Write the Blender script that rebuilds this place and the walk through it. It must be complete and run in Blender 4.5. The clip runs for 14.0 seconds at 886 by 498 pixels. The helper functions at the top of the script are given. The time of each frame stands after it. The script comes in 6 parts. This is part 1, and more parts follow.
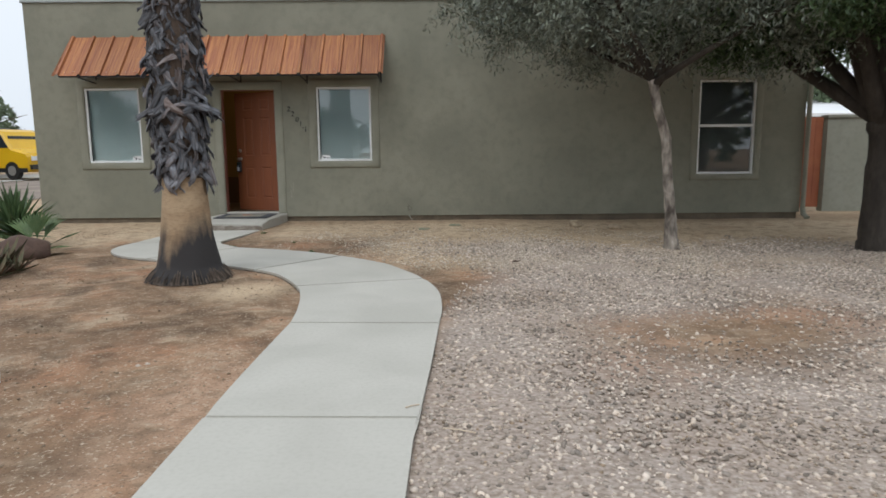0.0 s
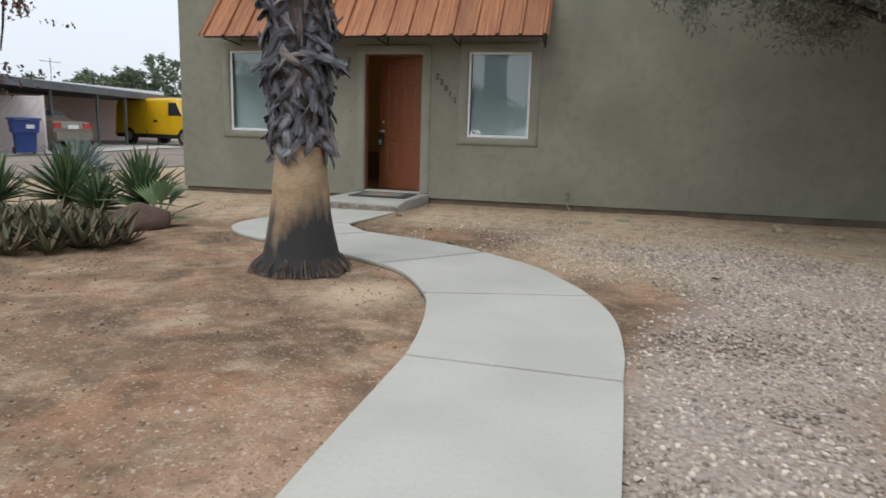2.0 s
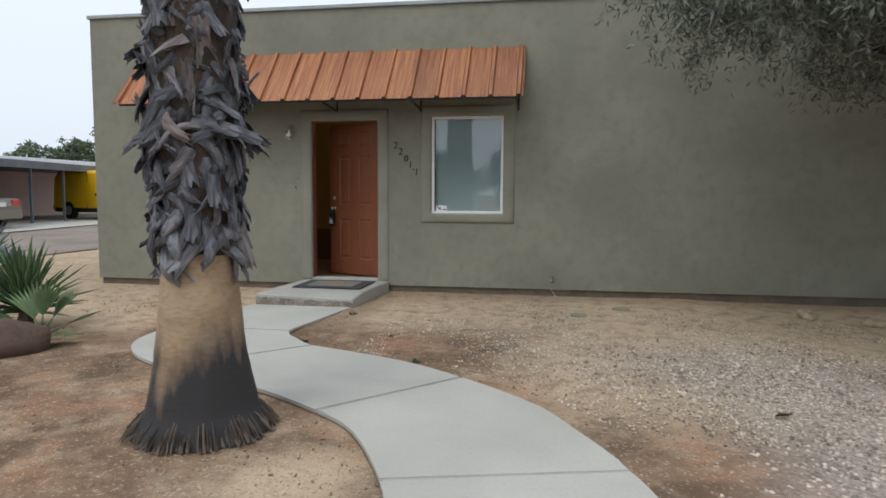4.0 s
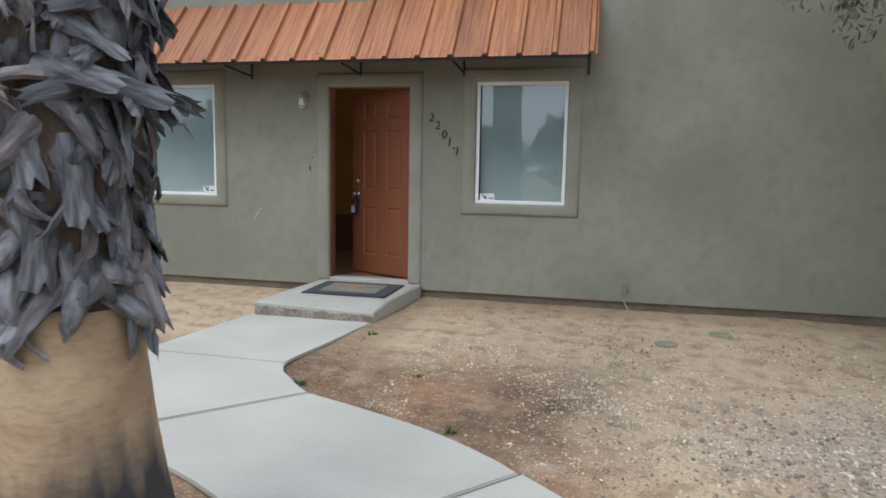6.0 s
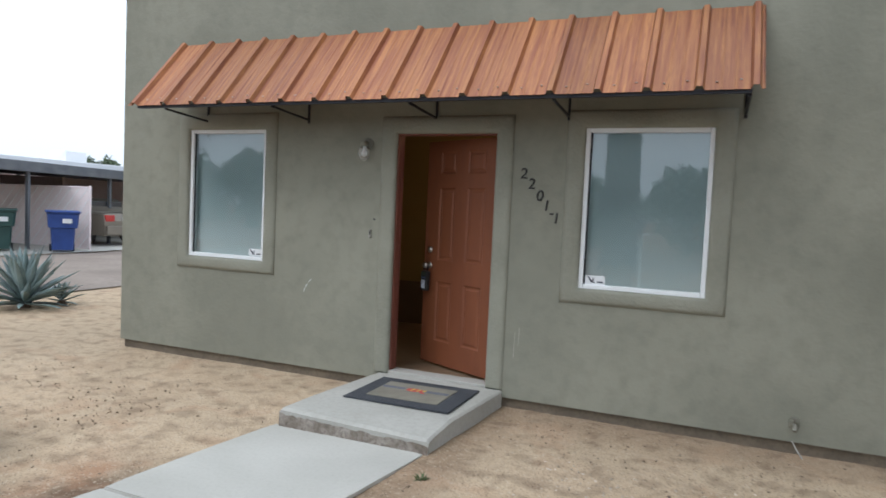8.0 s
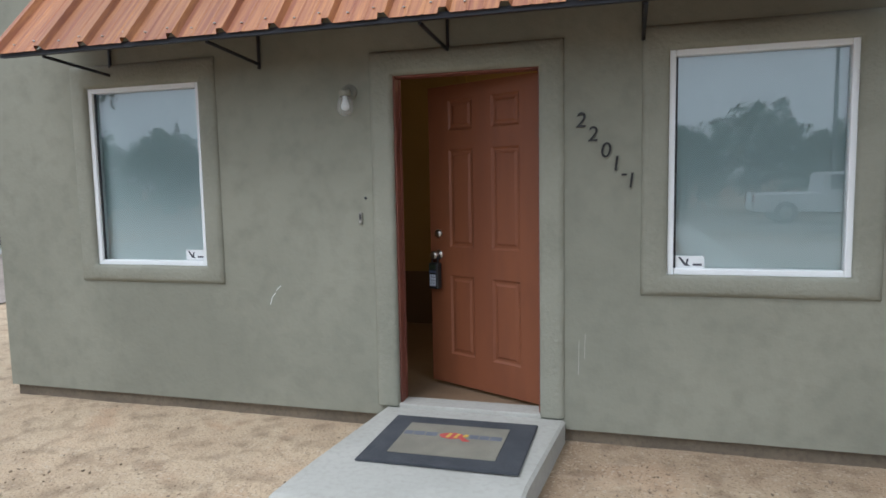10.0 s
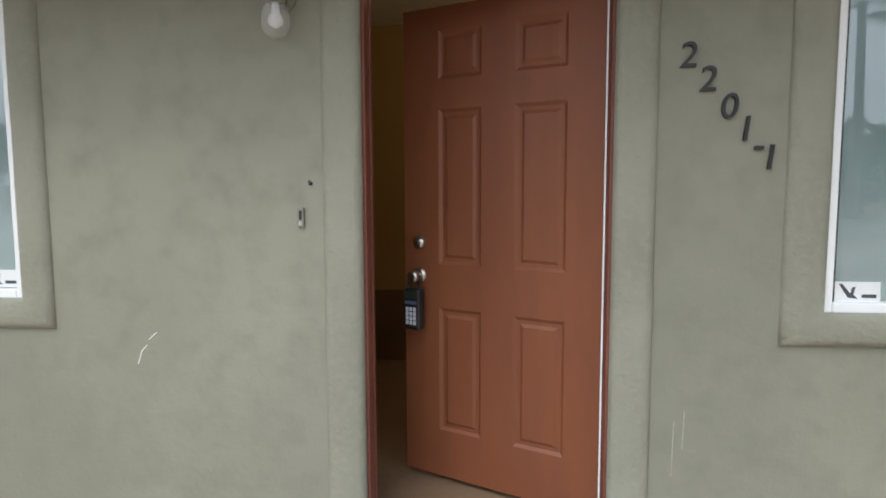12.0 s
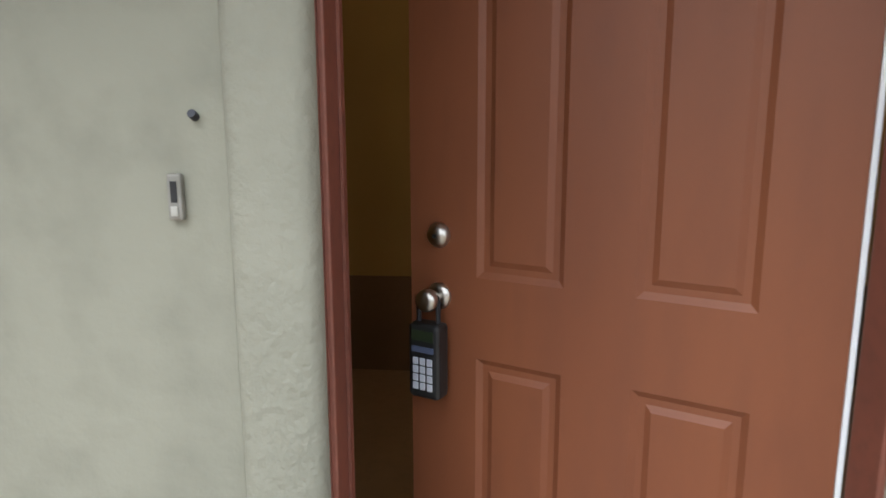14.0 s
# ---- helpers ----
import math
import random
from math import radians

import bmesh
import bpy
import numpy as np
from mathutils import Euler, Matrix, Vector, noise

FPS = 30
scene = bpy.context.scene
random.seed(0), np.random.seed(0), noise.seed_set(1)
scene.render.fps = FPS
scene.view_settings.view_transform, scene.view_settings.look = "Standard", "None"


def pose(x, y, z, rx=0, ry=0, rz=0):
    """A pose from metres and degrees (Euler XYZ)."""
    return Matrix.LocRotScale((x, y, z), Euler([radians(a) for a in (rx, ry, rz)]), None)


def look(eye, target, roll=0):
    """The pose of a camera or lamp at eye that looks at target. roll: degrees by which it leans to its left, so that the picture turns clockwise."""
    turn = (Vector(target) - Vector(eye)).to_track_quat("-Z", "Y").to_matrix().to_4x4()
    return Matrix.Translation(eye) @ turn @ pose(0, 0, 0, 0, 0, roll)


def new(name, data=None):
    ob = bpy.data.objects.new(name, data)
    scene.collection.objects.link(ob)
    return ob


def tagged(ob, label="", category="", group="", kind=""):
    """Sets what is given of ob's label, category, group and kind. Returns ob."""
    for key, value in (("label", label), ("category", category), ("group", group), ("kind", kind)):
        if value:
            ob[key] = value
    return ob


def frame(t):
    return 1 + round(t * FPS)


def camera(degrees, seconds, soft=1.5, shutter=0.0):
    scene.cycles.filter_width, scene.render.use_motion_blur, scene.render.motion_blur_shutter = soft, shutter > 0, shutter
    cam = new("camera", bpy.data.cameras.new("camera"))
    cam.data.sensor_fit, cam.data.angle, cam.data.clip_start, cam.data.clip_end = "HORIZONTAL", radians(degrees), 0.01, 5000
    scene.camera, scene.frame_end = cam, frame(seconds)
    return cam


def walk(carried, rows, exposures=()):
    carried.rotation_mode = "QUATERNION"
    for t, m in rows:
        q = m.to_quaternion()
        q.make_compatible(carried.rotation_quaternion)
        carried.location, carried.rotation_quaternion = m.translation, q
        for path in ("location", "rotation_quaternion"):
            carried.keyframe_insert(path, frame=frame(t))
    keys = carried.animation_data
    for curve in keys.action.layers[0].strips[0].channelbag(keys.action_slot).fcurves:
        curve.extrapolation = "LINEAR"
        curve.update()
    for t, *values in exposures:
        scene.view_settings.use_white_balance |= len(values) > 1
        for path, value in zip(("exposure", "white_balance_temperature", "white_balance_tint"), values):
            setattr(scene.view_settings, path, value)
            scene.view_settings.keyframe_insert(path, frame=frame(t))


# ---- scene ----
cam = camera(68.2, 14.0, soft=1.6, shutter=0.25)
PATH = [
    (0, (0.262, -0.259, 1.165), (0.266, 1.72, 0.87), -0.5),
    (0.5, (0.263, 0.039, 1.107), (0.124, 2.009, 0.793), -0.8),
    (1, (0.262, 0.448, 1.085), (-0.049, 2.403, 0.805), 1.1),
    (1.5, (0.138, 0.814, 1.068), (-0.151, 2.774, 0.796), 1.5),
    (2, (0.036, 1.22, 1.075), (-0.391, 3.142, 0.725), 1.7),
    (2.4, (-0.03, 1.539, 1.066), (-0.608, 3.426, 0.742), 0.6),
    (2.5, (-0.042, 1.608, 1.071), (-0.668, 3.481, 0.755), -0.3),
    (3, (-0.164, 1.995, 1.165), (-0.494, 3.949, 0.895), 1.7),
    (3.5, (-0.204, 2.335, 1.216), (-0.509, 4.298, 0.987), 0.9),
    (3.7, (-0.238, 2.477, 1.233), (-0.55, 4.446, 1.071), 0.7),
    (5.8, (-0.583, 4.124, 1.386), (-1.009, 6.062, 1.141), 0.4),
    (6, (-0.62, 4.28, 1.367), (-1.062, 6.215, 1.124), 1.0),
    (6.5, (-0.589, 4.716, 1.425), (-1.124, 6.627, 1.182), 2.2),
    (7, (-0.636, 5.089, 1.494), (-1.301, 6.964, 1.287), 1.8),
    (7.5, (-0.841, 5.436, 1.491), (-1.476, 7.329, 1.381), 0.8),
    (8, (-0.884, 5.896, 1.548), (-1.641, 7.745, 1.439), 2.6),
    (8.2, (-0.979, 5.992, 1.561), (-1.774, 7.825, 1.469), 2.5),
    (10.3, (-2.146, 7.336, 1.536), (-2.675, 9.253, 1.329), -1.3),
    (10.5, (-2.22, 7.478, 1.498), (-2.795, 9.382, 1.291), -1.1),
    (11, (-2.481, 7.812, 1.52), (-3.155, 9.683, 1.316), -1.0),
    (11.5, (-2.712, 8.197, 1.48), (-3.143, 10.136, 1.244), -2.0),
    (12, (-2.843, 8.602, 1.462), (-3.072, 10.579, 1.265), -0.2),
    (12.5, (-2.975, 8.969, 1.455), (-3.186, 10.943, 1.213), 1.1),
    (13, (-3.047, 9.313, 1.473), (-3.096, 11.289, 1.167), 0.5),
    (13.5, (-3.077, 9.633, 1.464), (-3.188, 11.603, 1.14), 0.6),
    (14, (-3.115, 9.94, 1.442), (-3.31, 11.899, 1.092), -0.1),
]
walk(cam, [(t, look(eye, target, roll)) for t, eye, target, roll in PATH],
     [(0, 0.04, 6300, 9), (2.5, 0.06, 6300, 9), (3.5, 0.0, 6250, 9), (5.8, 0.38, 6000, 9), (6.5, 0.39, 5950, 9), (7.5, 0.41, 5800, 9), (8.2, 0.42, 5900, 9), (10.3, 0.62, 5780, 9), (11, 0.78, 5780, 9), (11.5, 0.77, 5900, 9), (12.5, 1.12, 6250, 9), (13.5, 1.14, 6150, 9), (14, 1.28, 6050, 9)])

# ---- daylight: a bright overcast sky ----
world = bpy.data.worlds.new("sky")
scene.world = world
world.use_nodes = True
wn = world.node_tree
sky = wn.nodes.new("ShaderNodeTexSky")
sky.sky_type, sky.sun_disc = "NISHITA", False
sky.sun_elevation, sky.sun_rotation = radians(56), radians(205)
sky.air_density, sky.dust_density, sky.ozone_density = 1.0, 4.0, 1.0
pale = wn.nodes.new("ShaderNodeHueSaturation")
pale.inputs["Saturation"].default_value = 0.12
wn.links.new(sky.outputs["Color"], pale.inputs["Color"])
cloud = wn.nodes.new("ShaderNodeMix")
cloud.data_type = "RGBA"
cloud.inputs["Factor"].default_value = 0.85
cloud.inputs["B"].default_value = (8.0, 8.5, 9.1, 1)
wn.links.new(pale.outputs["Color"], cloud.inputs["A"])
# an overcast sky is brighter overhead than near the horizon
where, height, lift, dome = (wn.nodes.new("ShaderNode" + k) for k in ("TexCoord", "SeparateXYZ", "MapRange", "VectorMath"))
wn.links.new(where.outputs["Generated"], height.inputs["Vector"])
wn.links.new(height.outputs["Z"], lift.inputs["Value"])
lift.inputs["To Min"].default_value, lift.inputs["To Max"].default_value = 1.17, 1.5
dome.operation = "SCALE"
wn.links.new(cloud.outputs["Result"], dome.inputs[0])
wn.links.new(lift.outputs["Result"], dome.inputs["Scale"])
wn.links.new(dome.outputs["Vector"], wn.nodes["Background"].inputs["Color"])
wn.nodes["Background"].inputs["Strength"].default_value = 0.094
sun = new("sun", bpy.data.lights.new("sun", "SUN"))
sun.data.energy, sun.data.angle, sun.data.color = 0.9, radians(28), (1.0, 0.98, 0.95)
sun.matrix_basis = look((-8.5, -12, 29.5), (0, 6, 0))

# ---- materials ----


def shade(name, colors, scale=3.0, fine=60.0, rough=0.8, metal=0.0, bump=0.0, bump_scale=120.0, mix=0.5, stretch=(1, 1, 1), island=0.0, each=0.0, spec=0.5, bump_dist=0.01):
    """A procedural surface: two colours in broad patches, a third as fine grain, with fine relief."""
    m = bpy.data.materials.new(name)
    m.use_nodes = True
    t = m.node_tree
    b = t.nodes["Principled BSDF"]
    co = t.nodes.new("ShaderNodeTexCoord")
    mp = t.nodes.new("ShaderNodeMapping")
    mp.inputs["Scale"].default_value = stretch
    t.links.new(co.outputs["Object"], mp.inputs["Vector"])

    def grain(s, detail=6.0, dist=0.0):
        n = t.nodes.new("ShaderNodeTexNoise")
        n.inputs["Scale"].default_value, n.inputs["Detail"].default_value = s, detail
        n.inputs["Distortion"].default_value = dist
        t.links.new(mp.outputs["Vector"], n.inputs["Vector"])
        return n.outputs["Fac"]

    ramp = t.nodes.new("ShaderNodeValToRGB")
    ramp.color_ramp.elements[0].position, ramp.color_ramp.elements[1].position = 0.35, 0.65
    ramp.color_ramp.elements[0].color, ramp.color_ramp.elements[1].color = (*colors[0], 1), (*colors[1], 1)
    t.links.new(grain(scale, 5, 0.4), ramp.inputs["Fac"])
    third = colors[2] if len(colors) > 2 else colors[0]
    mixer = t.nodes.new("ShaderNodeMix")
    mixer.data_type = "RGBA"
    r2 = t.nodes.new("ShaderNodeMapRange")
    r2.inputs["From Min"].default_value, r2.inputs["From Max"].default_value = 0.45, 0.75
    r2.inputs["To Max"].default_value = mix
    t.links.new(grain(fine, 4), r2.inputs["Value"])
    t.links.new(r2.outputs["Result"], mixer.inputs["Factor"])
    t.links.new(ramp.outputs["Color"], mixer.inputs["A"])
    mixer.inputs["B"].default_value = (*third, 1)
    out = mixer.outputs["Result"]
    if island or each:
        hsv = t.nodes.new("ShaderNodeHueSaturation")
        vary = t.nodes.new("ShaderNodeMapRange")
        amount = island or each
        vary.inputs["To Min"].default_value, vary.inputs["To Max"].default_value = 1 - amount, 1 + amount
        source = t.nodes.new("ShaderNodeNewGeometry").outputs["Random Per Island"] if island else t.nodes.new("ShaderNodeObjectInfo").outputs["Random"]
        t.links.new(source, vary.inputs["Value"])
        t.links.new(vary.outputs["Result"], hsv.inputs["Value"])
        t.links.new(out, hsv.inputs["Color"])
        out = hsv.outputs["Color"]
    t.links.new(out, b.inputs["Base Color"])
    b.inputs["Roughness"].default_value, b.inputs["Metallic"].default_value = rough, metal
    b.inputs["Specular IOR Level"].default_value = spec
    if bump:
        bp = t.nodes.new("ShaderNodeBump")
        bp.inputs["Strength"].default_value, bp.inputs["Distance"].default_value = bump, bump_dist
        t.links.new(grain(bump_scale, 5), bp.inputs["Height"])
        t.links.new(bp.outputs["Normal"], b.inputs["Normal"])
    return m


STUCCO = shade("olive_stucco", [(0.222, 0.218, 0.17), (0.28, 0.272, 0.213), (0.19, 0.185, 0.145)], 0.9, 9, 0.92, bump=0.3, bump_scale=36, mix=0.45, spec=0.25)
TRIM = shade("olive_trim_stucco", [(0.235, 0.23, 0.18), (0.285, 0.278, 0.22), (0.31, 0.3, 0.24)], 2.0, 30, 0.9, bump=0.6, bump_scale=48, mix=0.3, spec=0.25)
FOUNDATION = shade("foundation", [(0.13, 0.105, 0.075), (0.19, 0.15, 0.105), (0.09, 0.072, 0.055)], 3, 40, 0.95, bump=0.5)
CONCRETE = shade("pale_concrete", [(0.43, 0.412, 0.365), (0.495, 0.476, 0.425), (0.34, 0.315, 0.27)], 1.3, 45, 0.9, bump=0.12, bump_scale=220, mix=0.25, spec=0.3)
STEPMAT = shade("step_concrete", [(0.39, 0.375, 0.33), (0.455, 0.437, 0.39), (0.29, 0.265, 0.23)], 1.5, 30, 0.9, bump=0.2, bump_scale=160, mix=0.35, spec=0.3)
RUST = shade("rusted_sheet", [(0.25, 0.082, 0.036), (0.43, 0.185, 0.065), (0.15, 0.048, 0.032)], 2.0, 13, 0.45, metal=0.25, bump=0.1, bump_scale=60, mix=0.6, stretch=(22, 0.8, 0.8), each=0.2)
DARKSTEEL = shade("dark_steel", [(0.03, 0.03, 0.035), (0.045, 0.045, 0.05)], 5, 80, 0.5, metal=0.6)
VINYL = shade("white_vinyl", [(0.78, 0.79, 0.78), (0.82, 0.82, 0.81)], 2, 60, 0.4)
DOORPAINT = shade("rust_red_door_paint", [(0.19, 0.061, 0.026), (0.235, 0.078, 0.032), (0.15, 0.05, 0.025)], 1.2, 12, 0.5, bump=0.06, bump_scale=40, mix=0.4, stretch=(1, 1, 0.25), spec=0.4)
JAMB = shade("red_jamb_paint", [(0.17, 0.056, 0.036), (0.21, 0.068, 0.042), (0.12, 0.045, 0.03)], 3, 40, 0.55, mix=0.5)
BLIND = shade("blue_green_blind", [(0.74, 0.83, 0.83), (0.79, 0.87, 0.87), (0.68, 0.79, 0.79)], 0.8, 6, 0.9, mix=0.3)
# grey sheet whose colour stands for the unlit room behind the sash window
DARKROOM = shade("dark_room_sheet", [(0.22, 0.235, 0.24), (0.27, 0.28, 0.28)], 1, 8, 0.9)
CHROME = shade("brushed_nickel", [(0.55, 0.5, 0.45), (0.6, 0.56, 0.5)], 5, 90, 0.3, metal=1.0)
BLACK = shade("black_plastic", [(0.012, 0.012, 0.013), (0.02, 0.02, 0.02)], 10, 100, 0.45)
NUMBERS = shade("blackened_metal", [(0.02, 0.02, 0.02), (0.035, 0.033, 0.03)], 10, 100, 0.5, metal=0.3)


def glass(name, tint, gloss):
    m = bpy.data.materials.new(name)
    m.use_nodes = True
    t = m.node_tree
    t.nodes.remove(t.nodes["Principled BSDF"])
    mix = t.nodes.new("ShaderNodeMixShader")
    clear, shine, edge = t.nodes.new("ShaderNodeBsdfTransparent"), t.nodes.new("ShaderNodeBsdfGlossy"), t.nodes.new("ShaderNodeFresnel")
    clear.inputs["Color"].default_value = (*tint, 1)
    shine.inputs["Roughness"].default_value = 0.01
    edge.inputs["IOR"].default_value = gloss
    t.links.new(edge.outputs["Fac"], mix.inputs["Fac"])
    t.links.new(clear.outputs["BSDF"], mix.inputs[1])
    t.links.new(shine.outputs["BSDF"], mix.inputs[2])
    t.links.new(mix.outputs["Shader"], t.nodes["Material Output"].inputs["Surface"])
    return m


PANE = glass("coated_window_glass", (0.9, 0.95, 0.94), 2.2)

def frosted(name, color, share):
    m = bpy.data.materials.new(name)
    m.use_nodes = True
    t = m.node_tree
    t.nodes.remove(t.nodes["Principled BSDF"])
    mix, clear, milk = t.nodes.new("ShaderNodeMixShader"), t.nodes.new("ShaderNodeBsdfTransparent"), t.nodes.new("ShaderNodeBsdfDiffuse")
    milk.inputs["Color"].default_value = (*color, 1)
    mix.inputs["Fac"].default_value = share
    t.links.new(clear.outputs["BSDF"], mix.inputs[1])
    t.links.new(milk.outputs["BSDF"], mix.inputs[2])
    t.links.new(mix.outputs["Shader"], t.nodes["Material Output"].inputs["Surface"])
    return m


LAMPGLASS = frosted("frosted_lamp_glass", (0.55, 0.55, 0.52), 0.3)

# ---- mesh helpers ----


def finish(bm, name, smooth=False):
    bmesh.ops.recalc_face_normals(bm, faces=bm.faces)
    me = bpy.data.meshes.new(name)
    bm.to_mesh(me)
    bm.free()
    if smooth:
        me.polygons.foreach_set("use_smooth", [True] * len(me.polygons))
    return me


def part(name, bm, material, parent=None, label="", smooth=False):
    me = bm if isinstance(bm, bpy.types.Mesh) else finish(bm, name, smooth)
    me.materials.append(material)
    ob = new(name, me)
    ob.parent = parent
    if label:
        tagged(ob, label=label)
    return ob


def thing(name, at, label, category, group="", kind="", rz=0.0):
    ob = new(name)
    ob.matrix_basis = pose(*at, 0, 0, rz)
    ob.empty_display_size = 0.1
    return tagged(ob, label, category, group, kind)


def box(x0, x1, y0, y1, z0, z1, bevel=0.0, bm=None, seg=2):
    bm2 = bmesh.new()
    bmesh.ops.create_cube(bm2, size=1.0)
    for v in bm2.verts:
        v.co = Vector((x0 + (v.co.x + 0.5) * (x1 - x0), y0 + (v.co.y + 0.5) * (y1 - y0), z0 + (v.co.z + 0.5) * (z1 - z0)))
    if bevel:
        bmesh.ops.bevel(bm2, geom=bm2.edges[:], offset=bevel, segments=seg, affect="EDGES", profile=0.5)
    if bm is None:
        return bm2
    me = bpy.data.meshes.new("join")
    bm2.to_mesh(me)
    bm2.free()
    bm.from_mesh(me)
    bpy.data.meshes.remove(me)
    return bm


def tube(points, radii, n=10, bm=None, cap=True, wobble=0.0, rnd=None):
    """A round bar along points."""
    bm = bm or bmesh.new()
    pts = [Vector(p) for p in points]
    rings = []
    side = None
    for i, p in enumerate(pts):
        d = (pts[min(i + 1, len(pts) - 1)] - pts[max(i - 1, 0)]).normalized()
        if side is None:
            side = d.orthogonal().normalized()
        side = (side - d * side.dot(d)).normalized()
        up = d.cross(side)
        r = radii[i] if isinstance(radii, (list, tuple)) else radii
        ring = []
        for k in range(n):
            a = 2 * math.pi * k / n
            q = r * (1 + (rnd.uniform(-wobble, wobble) if rnd else 0))
            ring.append(bm.verts.new(p + q * (math.cos(a) * side + math.sin(a) * up)))
        rings.append(ring)
    for a, b in zip(rings, rings[1:]):
        for k in range(n):
            bm.faces.new((a[k], a[(k + 1) % n], b[(k + 1) % n], b[k]))
    if cap:
        bm.faces.new(rings[0][::-1])
        bm.faces.new(rings[-1])
    return bm


def lathe(profile, n=20, bm=None, at=(0, 0, 0)):
    """A turned body: profile of (radius, height)."""
    bm = bm or bmesh.new()
    rings = [[bm.verts.new((at[0] + r * math.cos(2 * math.pi * k / n), at[1] + r * math.sin(2 * math.pi * k / n), at[2] + z)) for k in range(n)] for r, z in profile]
    for a, b in zip(rings, rings[1:]):
        for k in range(n):
            bm.faces.new((a[k], a[(k + 1) % n], b[(k + 1) % n], b[k]))
    bm.faces.new(rings[0][::-1])
    bm.faces.new(rings[-1])
    return bm


def slab(outline, z0, z1, bevel=0.0, jitter=None):
    """A flat body with the given plan."""
    bm = bmesh.new()
    low = [bm.verts.new((x, y, z0)) for x, y in outline]
    high = [bm.verts.new((x, y, z1)) for x, y in outline]
    n = len(outline)
    top = bm.faces.new(high)
    bm.faces.new(low[::-1])
    for k in range(n):
        bm.faces.new((low[k], low[(k + 1) % n], high[(k + 1) % n], high[k]))
    if bevel:
        bmesh.ops.bevel(bm, geom=top.edges[:], offset=bevel, segments=2, affect="EDGES")
    return bm


def wall(x0, x1, z0, z1, y0, y1, holes):
    """A wall along x with openings (x0, x1, z0, z1) through it."""
    xs = sorted({x0, x1, *(h[0] for h in holes), *(h[1] for h in holes)})
    zs = sorted({z0, z1, *(h[2] for h in holes), *(h[3] for h in holes)})
    solid = {(i, k): not any(h[0] < (xs[i] + xs[i + 1]) / 2 < h[1] and h[2] < (zs[k] + zs[k + 1]) / 2 < h[3] for h in holes) for i in range(len(xs) - 1) for k in range(len(zs) - 1)}
    bm = bmesh.new()
    made = {}

    def v(x, y, z):
        return made.setdefault((x, y, z), bm.verts.new((x, y, z)) if (x, y, z) not in made else None)

    for (i, k), is_solid in solid.items():
        if not is_solid:
            continue
        a, b, c, d = xs[i], xs[i + 1], zs[k], zs[k + 1]
        bm.faces.new((v(a, y0, c), v(b, y0, c), v(b, y0, d), v(a, y0, d)))
        bm.faces.new((v(b, y1, c), v(a, y1, c), v(a, y1, d), v(b, y1, d)))
        if not solid.get((i - 1, k)):
            bm.faces.new((v(a, y1, c), v(a, y0, c), v(a, y0, d), v(a, y1, d)))
        if not solid.get((i + 1, k)):
            bm.faces.new((v(b, y0, c), v(b, y1, c), v(b, y1, d), v(b, y0, d)))
        if not solid.get((i, k - 1)):
            bm.faces.new((v(a, y1, c), v(b, y1, c), v(b, y0, c), v(a, y0, c)))
        if not solid.get((i, k + 1)):
            bm.faces.new((v(a, y0, d), v(b, y0, d), v(b, y1, d), v(a, y1, d)))
    return bm


def curve(points, step=4):
    """A smooth line through points of the plan."""
    out = []
    p = [points[0], *points, points[-1]]
    for i in range(1, len(p) - 2):
        for k in range(step):
            u = k / step
            out.append(tuple(0.5 * (2 * p[i][c] + (p[i + 1][c] - p[i - 1][c]) * u + (2 * p[i - 1][c] - 5 * p[i][c] + 4 * p[i + 1][c] - p[i + 2][c]) * u * u + (3 * p[i][c] - p[i - 1][c] - 3 * p[i + 1][c] + p[i + 2][c]) * u ** 3) for c in (0, 1)))
    out.append(tuple(points[-1]))
    return out


# ---- plan ----
WALL = 10.93
HOUSE_L, HOUSE_R, HOUSE_TOP = -6.56, 6.4, 3.62
SILL = 0.155
WIN_L, WIN_R, WIN_3 = (-5.675, -4.765, 1.02, 2.255), (-1.815, -0.9, 1.02, 2.245), (4.6, 5.56, 0.745, 2.31)
DOOR = (-3.41, -2.515, SILL, 2.21)
LEFT_EDGE = [(-0.8, -9), (-0.8, -3), (-0.81, 1.83), (-0.81, 2.52), (-0.81, 3.16), (-0.8, 4.17), (-0.85, 4.7), (-0.93, 5.12), (-1.03, 5.44), (-1.32, 5.98), (-1.65, 6.29), (-2.3, 6.7), (-2.95, 6.97), (-3.44, 7.24), (-3.75, 7.6), (-3.86, 7.98), (-3.82, 8.4), (-3.76, 9.0), (-3.67, 9.72)]
RIGHT_EDGE = [(0.05, -9), (0.08, -3), (0.13, 1.83), (0.155, 2.5), (0.2, 3.3), (0.24, 4.12), (0.26, 4.57), (0.23, 5.17), (0.09, 5.72), (-0.14, 6.21), (-0.38, 6.62), (-0.88, 7.11), (-1.38, 7.47), (-1.88, 7.7), (-2.26, 7.86), (-2.48, 8.07), (-2.68, 8.38), (-2.6, 9.0), (-2.5, 9.72)]


def rise(x, y):
    """The height of the ground."""
    side = min(max((x - 0.4) / 3.0, 0), 1)
    z = -0.03 - 0.07 * side * side * (3 - 2 * side)
    near = min(max((y - 8.2) / 2.5, 0), 1)
    z += (0.03 + 0.05 * side) * near
    far = min(max((y - 19) / 6.0, 0), 1) * min(max((-9 - x) / 5.0, 0), 1)
    return z + 0.1 * far

# ---- ground: one sheet out to the horizon ----


